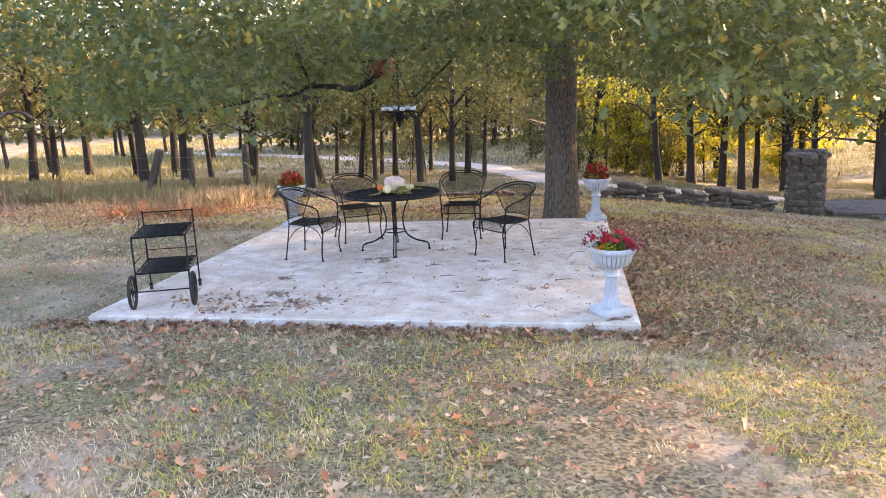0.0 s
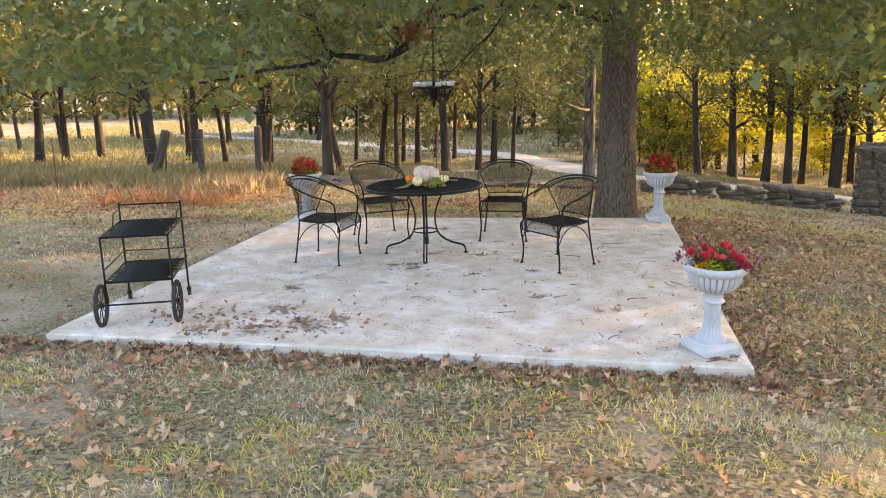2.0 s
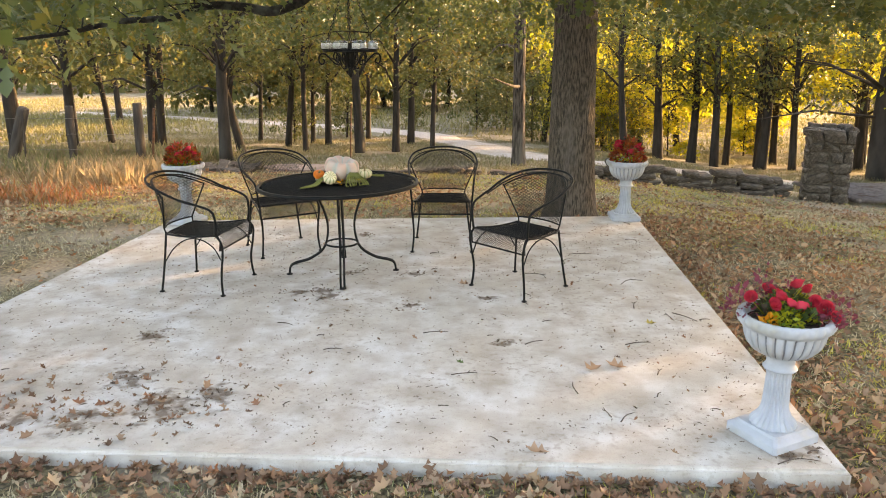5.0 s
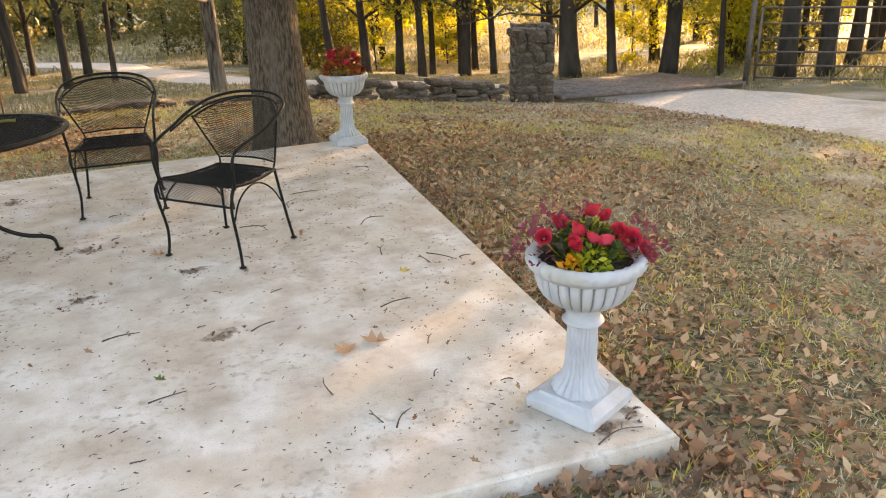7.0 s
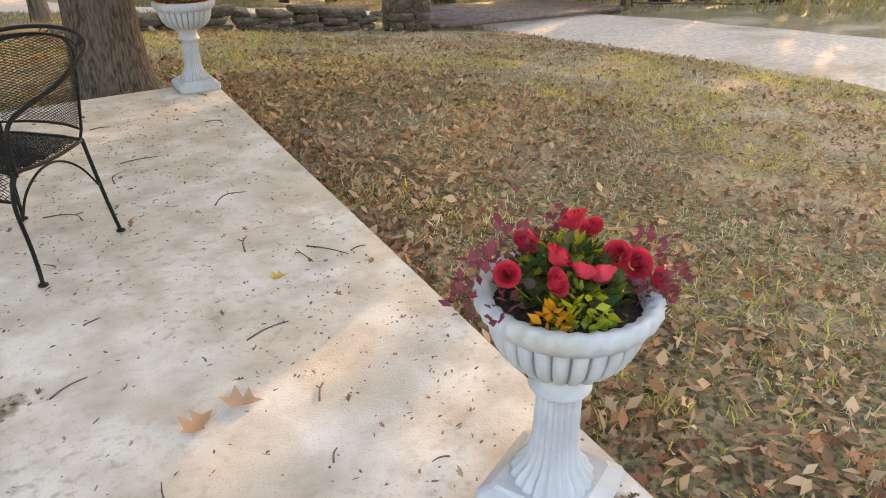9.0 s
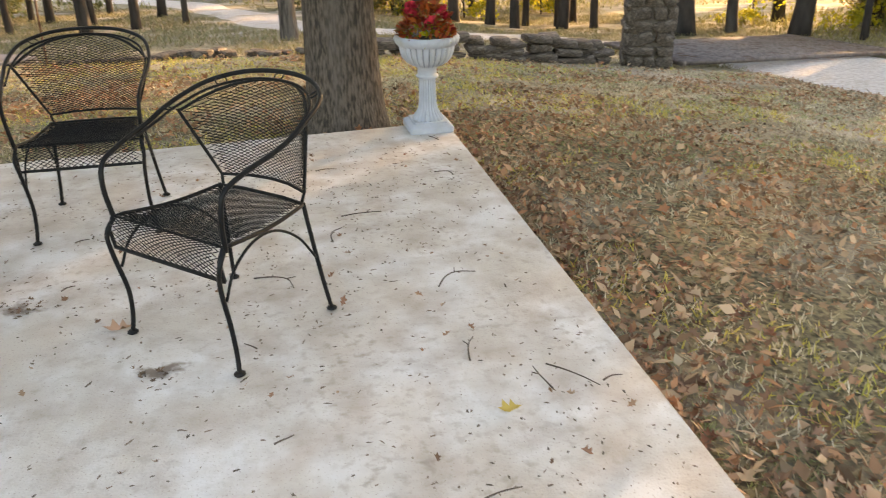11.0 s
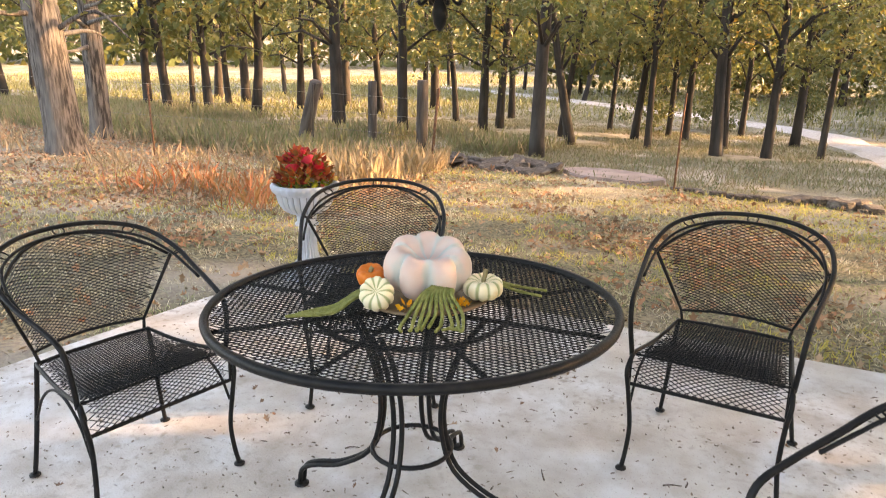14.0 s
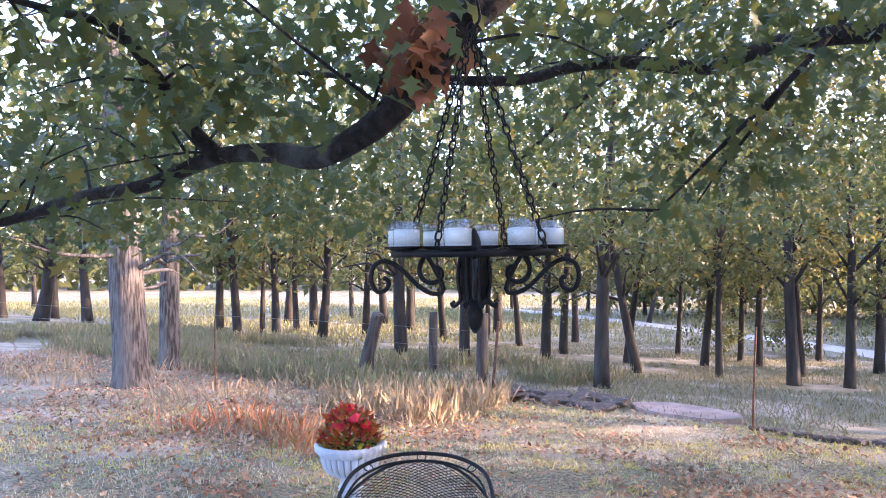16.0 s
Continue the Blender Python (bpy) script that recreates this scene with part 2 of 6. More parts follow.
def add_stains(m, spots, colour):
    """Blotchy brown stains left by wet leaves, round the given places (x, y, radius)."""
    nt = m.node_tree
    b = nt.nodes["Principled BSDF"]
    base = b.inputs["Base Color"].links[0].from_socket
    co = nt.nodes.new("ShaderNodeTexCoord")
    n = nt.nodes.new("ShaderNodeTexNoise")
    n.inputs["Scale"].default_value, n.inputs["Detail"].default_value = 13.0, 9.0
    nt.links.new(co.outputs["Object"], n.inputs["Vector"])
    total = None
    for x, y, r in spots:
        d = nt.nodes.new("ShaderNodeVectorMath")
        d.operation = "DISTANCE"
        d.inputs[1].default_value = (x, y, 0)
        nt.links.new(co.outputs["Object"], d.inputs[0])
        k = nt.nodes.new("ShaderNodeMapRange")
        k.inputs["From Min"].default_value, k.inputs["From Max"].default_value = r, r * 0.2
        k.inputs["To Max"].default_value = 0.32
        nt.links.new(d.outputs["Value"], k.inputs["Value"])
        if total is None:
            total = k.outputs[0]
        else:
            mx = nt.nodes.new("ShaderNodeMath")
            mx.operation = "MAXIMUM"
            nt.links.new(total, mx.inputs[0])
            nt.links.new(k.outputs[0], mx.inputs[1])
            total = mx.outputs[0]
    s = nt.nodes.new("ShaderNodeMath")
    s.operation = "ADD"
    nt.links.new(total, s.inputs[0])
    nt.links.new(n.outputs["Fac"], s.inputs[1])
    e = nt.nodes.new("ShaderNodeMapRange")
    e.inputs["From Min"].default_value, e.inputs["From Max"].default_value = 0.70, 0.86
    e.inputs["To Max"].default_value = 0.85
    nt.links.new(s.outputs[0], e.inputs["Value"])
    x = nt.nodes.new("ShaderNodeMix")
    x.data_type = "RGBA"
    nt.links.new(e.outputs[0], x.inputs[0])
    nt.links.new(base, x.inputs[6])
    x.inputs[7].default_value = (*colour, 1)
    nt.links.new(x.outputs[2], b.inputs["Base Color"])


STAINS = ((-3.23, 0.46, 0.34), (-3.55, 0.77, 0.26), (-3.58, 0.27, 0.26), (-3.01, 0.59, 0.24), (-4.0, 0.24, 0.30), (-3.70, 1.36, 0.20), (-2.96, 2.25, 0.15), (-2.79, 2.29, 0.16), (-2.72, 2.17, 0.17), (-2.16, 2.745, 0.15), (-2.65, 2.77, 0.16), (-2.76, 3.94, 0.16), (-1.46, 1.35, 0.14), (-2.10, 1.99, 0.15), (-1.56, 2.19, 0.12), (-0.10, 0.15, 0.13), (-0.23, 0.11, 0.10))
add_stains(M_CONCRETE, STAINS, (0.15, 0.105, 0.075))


def add_grime(m, colour):
    """Small smudges of dirt, gathered in some places more than in others."""
    nt = m.node_tree
    b = nt.nodes["Principled BSDF"]
    base = b.inputs["Base Color"].links[0].from_socket
    co = nt.nodes.new("ShaderNodeTexCoord")
    levels = []
    for s, d, lo, hi in ((26.0, 10.0, 0.52, 0.68), (1.7, 4.0, 0.36, 0.66), (120.0, 3.0, 0.60, 0.72)):
        n = nt.nodes.new("ShaderNodeTexNoise")
        n.inputs["Scale"].default_value, n.inputs["Detail"].default_value = s, d
        nt.links.new(co.outputs["Object"], n.inputs["Vector"])
        r = nt.nodes.new("ShaderNodeMapRange")
        r.inputs["From Min"].default_value, r.inputs["From Max"].default_value = lo, hi
        nt.links.new(n.outputs["Fac"], r.inputs["Value"])
        levels.append(r.outputs[0])
    both = nt.nodes.new("ShaderNodeMath")
    both.operation = "MULTIPLY"
    nt.links.new(levels[0], both.inputs[0])
    nt.links.new(levels[1], both.inputs[1])
    more = nt.nodes.new("ShaderNodeMath")
    more.operation = "MAXIMUM"
    nt.links.new(both.outputs[0], more.inputs[0])
    nt.links.new(levels[2], more.inputs[1])
    amount = nt.nodes.new("ShaderNodeMath")
    amount.operation = "MULTIPLY"
    amount.inputs[1].default_value = 0.68
    nt.links.new(more.outputs[0], amount.inputs[0])
    x = nt.nodes.new("ShaderNodeMix")
    x.data_type = "RGBA"
    nt.links.new(amount.outputs[0], x.inputs[0])
    nt.links.new(base, x.inputs[6])
    x.inputs[7].default_value = (*colour, 1)
    nt.links.new(x.outputs[2], b.inputs["Base Color"])


add_grime(M_CONCRETE, (0.30, 0.25, 0.20))


# ---- helpers for meshes ----
def part(name, bm, material, parent=None, label="", smooth=True):
    me = bpy.data.meshes.new(name)
    bmesh.ops.recalc_face_normals(bm, faces=bm.faces)
    bm.to_mesh(me)
    bm.free()
    me.materials.append(material)
    if smooth:
        me.shade_smooth()
    ob = new(name, me)
    if parent:
        ob.parent = parent
    return tagged(ob, label) if label else ob


def thing(name, m, label, category, group=""):
    ob = new(name)
    ob.matrix_basis = m
    ob.empty_display_size = 0.1
    return tagged(ob, label, category, group)


def curve_points(pts, steps=6):
    """A smooth line through the points."""
    p = [Vector(v) for v in pts]
    p = [p[0] * 2 - p[1], *p, p[-1] * 2 - p[-2]]
    out = []
    for i in range(1, len(p) - 2):
        a, b, c, d = p[i - 1], p[i], p[i + 1], p[i + 2]
        for k in range(steps):
            t = k / steps
            out.append(0.5 * (2 * b + (c - a) * t + (2 * a - 5 * b + 4 * c - d) * t * t + (3 * b - a - 3 * c + d) * t ** 3))
    out.append(p[-2])
    return out


def tube(bm, pts, radius, sides=7, closed=False, wobble=0.0):
    """A tube along the points; radius is a number or one for each point."""
    pts = [Vector(v) for v in pts]
    n = len(pts)
    rad = radius if isinstance(radius, (list, tuple)) else [radius] * n
    rings, side = [], None
    for i, p in enumerate(pts):
        a, b = (pts[i - 1], pts[(i + 1) % n]) if closed else (pts[max(i - 1, 0)], pts[min(i + 1, n - 1)])
        d = (b - a).normalized()
        if side is None:
            side = d.orthogonal().normalized()
        side = (side - d * side.dot(d)).normalized()
        up = d.cross(side)
        ring = []
        for k in range(sides):
            t = 2 * math.pi * k / sides
            r = rad[i] * (1 + wobble * noise.noise(p * 2.3 + Vector((k * 1.7, 0, 0))))
            ring.append(bm.verts.new(p + side * math.cos(t) * r + up * math.sin(t) * r))
        rings.append(ring)
    last = n if closed else n - 1
    for i in range(last):
        r0, r1 = rings[i], rings[(i + 1) % n]
        for k in range(sides):
            bm.faces.new((r0[k], r0[(k + 1) % sides], r1[(k + 1) % sides], r1[k]))
    if not closed:
        bm.faces.new(rings[0][::-1])
        bm.faces.new(rings[-1])


def lathe(bm, profile, segments=32, flutes=0, depth=0.0, between=(0, 0), wide=1.0, centre=(0, 0, 0)):
    """A turned shape from (radius, height) pairs, fluted between two heights."""
    rings = []
    for r, z in profile:
        ring = []
        for k in range(segments):
            t = 2 * math.pi * k / segments
            q = r
            if flutes and between[0] <= z <= between[1]:
                q = r * (1 - depth * (0.5 - 0.5 * math.cos(flutes * t)))
            ring.append(bm.verts.new((centre[0] + q * math.cos(t) * wide, centre[1] + q * math.sin(t), centre[2] + z)))
        rings.append(ring)
    for a, b in zip(rings, rings[1:]):
        for k in range(segments):
            bm.faces.new((a[k], a[(k + 1) % segments], b[(k + 1) % segments], b[k]))
    bm.faces.new(rings[0][::-1])
    bm.faces.new(rings[-1])


def box(bm, size, at=(0, 0, 0), turn=None, bevel=0.0):
    m = Matrix.Translation(at) @ (turn or Matrix()) @ Matrix.Diagonal((*size, 1))
    got = bmesh.ops.create_cube(bm, size=1, matrix=m)
    if bevel:
        edges = list({e for v in got["verts"] for e in v.link_edges})
        bmesh.ops.bevel(bm, geom=edges, offset=bevel, segments=2, affect="EDGES", profile=0.5)


def raw_mesh(name, verts, tris, material, smooth=False):
    """A mesh object straight from arrays of corners and triangles."""
    me = bpy.data.meshes.new(name)
    v, f = np.asarray(verts, np.float32), np.asarray(tris, np.int32)
    me.vertices.add(len(v))
    me.vertices.foreach_set("co", v.ravel())
    me.loops.add(f.size)
    me.loops.foreach_set("vertex_index", f.ravel())
    me.polygons.add(len(f))
    me.polygons.foreach_set("loop_start", np.arange(0, f.size, 3, dtype=np.int32))
    me.update(calc_edges=True)
    me.materials.append(material)
    if smooth:
        me.shade_smooth()
    return me


def turns(yaw, pitch, roll):
    """Rotation matrices from arrays of angles."""
    cy, sy, cp, s_p, cr, sr = np.cos(yaw), np.sin(yaw), np.cos(pitch), np.sin(pitch), np.cos(roll), np.sin(roll)
    one, nil = np.ones_like(yaw), np.zeros_like(yaw)
    rz = np.stack([cy, -sy, nil, sy, cy, nil, nil, nil, one], -1).reshape(-1, 3, 3)
    rx = np.stack([one, nil, nil, nil, cp, -s_p, nil, s_p, cp], -1).reshape(-1, 3, 3)
    ry = np.stack([cr, nil, sr, nil, one, nil, -sr, nil, cr], -1).reshape(-1, 3, 3)
    return rz @ rx @ ry


def strew(shape, places, rot, size):
    """Copies of a small shape (corners, triangles), joined into one set of arrays."""
    v, f = np.asarray(shape[0], float), np.asarray(shape[1], int)
    n = len(places)
    size = np.asarray(size, float).reshape(n, 1, -1)
    allv = np.einsum("nij,nkj->nki", rot, v[None] * size) + np.asarray(places)[:, None]
    allf = f[None] + (np.arange(n) * len(v))[:, None, None]
    return allv.reshape(-1, 3), allf.reshape(-1, 3)


# Shapes one unit long: a lobed oak leaf, a simple leaf, a blade of grass.
OAK = ([(0, 0, 0), (0.10, 0.22, 0.03), (0.30, 0.34, 0.05), (0.13, 0.45, 0.02), (0.36, 0.68, 0.06), (0.12, 0.74, 0.02), (0, 1.0, -0.05), (-0.12, 0.74, 0.02), (-0.36, 0.68, 0.06), (-0.13, 0.45, 0.02), (-0.30, 0.34, 0.05), (-0.10, 0.22, 0.03)],
       [(0, 1, 11), (1, 2, 3), (11, 9, 10), (1, 3, 9), (1, 9, 11), (3, 4, 5), (9, 7, 8), (3, 5, 7), (3, 7, 9), (5, 6, 7)])
DRY = ([(0, 0, 0.02), (0.10, 0.22, 0.03), (0.28, 0.32, 0.18), (0.13, 0.45, 0.03), (0.32, 0.62, 0.24), (0.12, 0.72, 0.07), (0, 0.95, 0.20), (-0.12, 0.72, 0.05), (-0.33, 0.64, 0.15), (-0.13, 0.45, 0.02), (-0.28, 0.33, 0.22), (-0.10, 0.22, 0.03)], OAK[1])
OAK_SMALL = ([(0, 0, 0), (0.30, 0.32, 0.05), (0.10, 0.47, 0.02), (0.34, 0.70, 0.06), (0, 1.0, -0.05), (-0.34, 0.66, 0.06), (-0.10, 0.45, 0.02), (-0.30, 0.36, 0.05)],
             [(0, 1, 2), (0, 6, 7), (0, 2, 6), (2, 3, 4), (6, 4, 5), (2, 4, 6)])
LEAF = ([(0, 0, 0), (0.28, 0.45, 0.06), (0, 1, 0), (-0.28, 0.45, 0.06)], [(0, 1, 2), (0, 2, 3)])
BLADE = ([(-0.5, 0, 0), (0.5, 0, 0), (0.2, 0.10, 0.6), (0, 0.32, 1.0)], [(0, 1, 2), (0, 2, 3)])


# ---- ground ----
def soft(v):
    return 0.5 * (v + np.sqrt(v * v + 0.3))


def ground_z(x, y):
    x, y = np.asarray(x, float), np.asarray(y, float)
    d = soft(y - 4.3)
    z = -0.06 - 0.10 * np.minimum(soft(x), 7.0) + 0.1 * np.minimum(soft(-y - 0.3), 11.0)
    z = z - 0.09 * np.minimum(d, 24) - 0.035 * np.clip(d - 24, 0, 60)
    z = z - 0.035 * np.exp(-((y + 0.05) / 0.35) ** 2)
    return z + 0.012 * np.sin(x * 2.1 + 0.7 * y) * np.sin(y * 1.7)


def grid_sheet(name, xs, ys, material, lift=0.0):
    gx, gy = np.meshgrid(xs, ys)
    v = np.stack([gx, gy, ground_z(gx, gy) + lift], -1).reshape(-1, 3)
    w = len(xs)
    q = np.arange((len(ys) - 1) * w).reshape(-1, w)[:, :-1].ravel()
    f = np.concatenate([np.stack([q, q + 1, q + w + 1], -1), np.stack([q, q + w + 1, q + w], -1)])
    return new(name, raw_mesh(name, v, f, material, True))


near = np.arange(-16, 20.01, 0.25)
far = np.array([21, 23, 25, 27, 30, 36, 44, 55, 70, 90, 120, 160, 220, 320, 500, 900])
ys = np.concatenate([-far[::-1], near, far])
ground = tagged(grid_sheet("ground", np.concatenate([-far[::-1], near, far]), ys, M_GROUND), "dry autumn lawn with bare soil and thin grass", "ground", kind="structure")


def ribbon(name, line, width, material, lift, label, category):
    """A strip laid on the ground along a line."""
    pts = curve_points([(x, y, 0) for x, y in line], 10)
    v, f = [], []
    for i, p in enumerate(pts):
        d = (pts[min(i + 1, len(pts) - 1)] - pts[max(i - 1, 0)]).normalized()
        s = Vector((-d.y, d.x, 0))
        for k in range(7):
            u = (k / 6 - 0.5) * (width if p.y < 14 else 0.50 * width) * (1 + 0.12 * noise.noise(p * 0.6 + Vector((k // 4 * 9, 0, 0))))
            q = p + s * u
            v.append((q.x, q.y, float(ground_z(q.x, q.y)) + lift - (0.05 if k in (0, 6) else 0)))
        if i:
            for k in range(6):
                a = (i - 1) * 7 + k
                f += [(a, a + 1, a + 8), (a, a + 8, a + 7)]
    return tagged(new(name, raw_mesh(name, v, f, material, True)), label, category, kind="structure")


ROAD = [(10.5, -14), (9.2, -4), (8.7, 4), (8.6, 11), (8.2, 15), (5.5, 17.2), (2.2, 16.6), (0.1, 16.9), (-1.0, 19.0), (-1.5, 22.0), (-2.4, 25.5), (-4.1, 30.5), (-8.4, 34.3), (-11.5, 36.5), (-17.8, 40.5), (-30, 47)]
ribbon("road", ROAD, 3.4, M_GRAVEL, 0.05, "pale gravel farm drive curving into the woods", "road")


# ---- concrete slab ----
def slab():
    bm = bmesh.new()
    corners = [(-5.18, 0.0), (0.0, 0.0), (0.02, 4.9), (-4.87, 4.47)]
    low = [bm.verts.new((x, y, -0.35)) for x, y in corners]
    top = [bm.verts.new((x, y, 0.0)) for x, y in corners]
    bm.faces.new(top)
    bm.faces.new(low[::-1])
    for i in range(4):
        bm.faces.new((low[i], low[(i + 1) % 4], top[(i + 1) % 4], top[i]))
    bmesh.ops.bevel(bm, geom=[e for e in bm.edges if all(v.co.z > -0.1 for v in e.verts)], offset=0.018, segments=3, affect="EDGES")
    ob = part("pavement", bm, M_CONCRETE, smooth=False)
    return tagged(ob, "pale weathered concrete patio slab with brown leaf stains", "patio", kind="structure")


slab()


# ---- wrought iron furniture ----
def lattice(bm, surface, inside, step_u=0.024, slope=0.42, size=(0.5, 0.5), r=0.0014, seg=0.03):
    """Two families of crossing wires over a surface(u, v) in metres, kept where inside(u, v)."""
    w, h = size
    for sign in (1, -1):
        c = -w - h / slope
        while c < w + h / slope:
            line = []
            n = max(2, int(h / slope / seg / 1.5))
            for i in range(n + 1):
                v = h * i / n
                u = c + sign * v / slope
                ok = inside(u, v)
                if ok:
                    line.append(surface(u, v))
                if (not ok or i == n) and len(line) > 1:
                    tube(bm, line, r, 3)
                if not ok:
                    line = []
            c += step_u


def foot(bm, at, r=0.02):
    lathe(bm, [(r * 0.6, 0.0), (r, 0.003), (r, 0.008), (r * 0.5, 0.014)], 10, centre=at)


def build_chair(m):
    chair = thing("patio_chair", m, "black wrought iron barrel-back patio chair with mesh seat", "chair", "chairs round the table")
    # seat: flat mesh that rolls down at the front
    def seat_at(u, v):
        # v from back (0) to the hem of the front roll
        if v < 0.42:
            y, z = 0.20 - v, 0.435 + 0.02 * (v / 0.42) - 0.015 * math.sin(math.pi * v / 0.42)
        else:
            t = min((v - 0.42) / 0.12, 1)
            y, z = -0.22 - 0.035 * math.sin(t * math.pi * 0.75), 0.455 - 0.105 * t * t - 0.005 * t
        half = 0.205 + 0.05 * min(v / 0.42, 1)
        return Vector((u * half / 0.25, y, z))
    bm = bmesh.new()
    lattice(bm, seat_at, lambda u, v: abs(u) < 0.25, 0.026, 0.45, (0.25, 0.54), 0.0018)
    part("seat", bm, M_IRON, chair, "black expanded metal mesh")
    bm = bmesh.new()
    loop = [seat_at(-0.25, v) for v in np.linspace(0, 0.54, 12)] + [seat_at(u, 0.54) for u in (-0.12, 0, 0.12)] + [seat_at(0.25, v) for v in np.linspace(0.54, 0, 12)]
    loop += [Vector((0.1, 0.215, 0.435)), Vector((-0.1, 0.215, 0.435))]
    tube(bm, loop, 0.0075, 6, True)
    tube(bm, [seat_at(u, 0.42) - Vector((0, 0, 0.006)) for u in (-0.25, -0.1, 0.1, 0.25)], 0.005, 5)
    part("seat_frame", bm, M_IRON, chair)
    # curved back of mesh inside its own frame
    def back_at(u, v):
        t = v / 0.36
        half = 0.200 + 0.132 * t
        x = u / 0.25 * half
        return Vector((x, 0.215 + 0.10 * t + 0.05 - (0.05 + 0.20 * t) * (u / 0.25) ** 2, 0.475 + v * (1 - 0.06 * (u / 0.25) ** 2)))
    crest = lambda u: 0.345 - 0.085 * (abs(u) / 0.25) ** 2.6
    bm = bmesh.new()
    lattice(bm, back_at, lambda u, v: abs(u) < 0.25 and v < crest(u), 0.026, 0.45, (0.25, 0.36), 0.0018, 0.025)
    part("backrest", bm, M_IRON, chair, "black expanded metal mesh")
    bm = bmesh.new()
    edge = [back_at(-0.25, v) for v in (0, 0.09, 0.18, 0.27)] + [back_at(u, crest(u)) for u in np.linspace(-0.245, 0.245, 13)] + [back_at(0.25, v) for v in (0.27, 0.18, 0.09, 0)]
    edge += [back_at(u, 0.0) for u in (0.12, 0, -0.12)]
    tube(bm, edge, 0.0065, 6, True)
    for s in (-1, 1):
        tube(bm, [(0.19 * s, 0.205, 0.43), back_at(0.25 * s, 0.0)], 0.006, 6)
    part("back_frame", bm, M_IRON, chair)
    # the arm rail sweeps from the seat front up and round the back
    half = [(0.258, -0.225, 0.44), (0.268, -0.235, 0.55), (0.275, -0.215, 0.632), (0.285, -0.13, 0.672), (0.302, 0.0, 0.708), (0.305, 0.12, 0.755), (0.268, 0.26, 0.805), (0.155, 0.35, 0.837), (0.0, 0.38, 0.846)]
    line = half + [(-x, y, z) for x, y, z in half[-2::-1]]
    bm = bmesh.new()
    tube(bm, curve_points(line, 5), 0.009, 7)
    part("arm_rail", bm, M_IRON, chair)
    inner = [(0.283, -0.06, 0.682), (0.288, 0.03, 0.709), (0.282, 0.12, 0.743), (0.242, 0.238, 0.785), (0.14, 0.32, 0.815), (0.0, 0.348, 0.824)]
    inner = inner + [(-x, y, z) for x, y, z in inner[-2::-1]]
    bm = bmesh.new()
    tube(bm, curve_points(inner, 5), 0.0055, 6)
    part("top_rail", bm, M_IRON, chair)
    # small rings between the two rails
    outer_c, inner_c = curve_points(line, 5), curve_points(inner, 5)
    for t in (0.30, 0.40, 0.5, 0.60, 0.70):
        a = outer_c[int(t * (len(outer_c) - 1))]
        b = min(inner_c, key=lambda q: (q - a).length)
        bm = bmesh.new()
        mid, d = (a + b) / 2, (a - b)
        along = d.cross(Vector((0, 0, 1))).normalized()
        rr = d.length / 2
        tube(bm, [mid + (d.normalized() * math.cos(k * math.pi / 6) + along * math.sin(k * math.pi / 6)) * rr for k in range(12)], 0.003, 5, True)
        part("ring", bm, M_IRON, chair)
    for s in (-1, 1):
        for pts in ([(0.255 * s, -0.225, 0.45), (0.262 * s, -0.262, 0.40), (0.252 * s, -0.262, 0.32), (0.245 * s, -0.238, 0.18), (0.252 * s, -0.236, 0.08), (0.262 * s, -0.245, 0.004)],
                    [(0.203 * s, 0.20, 0.44), (0.215 * s, 0.212, 0.32), (0.235 * s, 0.232, 0.14), (0.253 * s, 0.25, 0.004)]):
            bm = bmesh.new()
            tube(bm, curve_points(pts, 4), 0.0085, 7)
            leg = part("leg", bm, M_IRON, chair)
            bm = bmesh.new()
            foot(bm, (pts[-1][0], pts[-1][1], 0.0))
            part("foot", bm, M_IRON, leg)
        bm = bmesh.new()
        tube(bm, curve_points([(0.248 * s, -0.243, 0.27), (0.245 * s, -0.19, 0.36), (0.238 * s, -0.09, 0.415), (0.232 * s, 0.02, 0.41), (0.228 * s, 0.13, 0.34), (0.226 * s, 0.222, 0.22)], 5), 0.005, 6)
        part("stretcher", bm, M_IRON, chair)
    return chair


first_chair = build_chair(pose(-1.972, 3.605, 0.004, 0, 0, 1.5))
for x, y, yaw in ((-1.332, 2.457, -43), (-3.70, 2.412, 82), (-3.40, 3.44, 33)):
    copy_thing(first_chair, pose(x, y, 0.004, 0, 0, yaw))

TABLE_TOP = 0.728


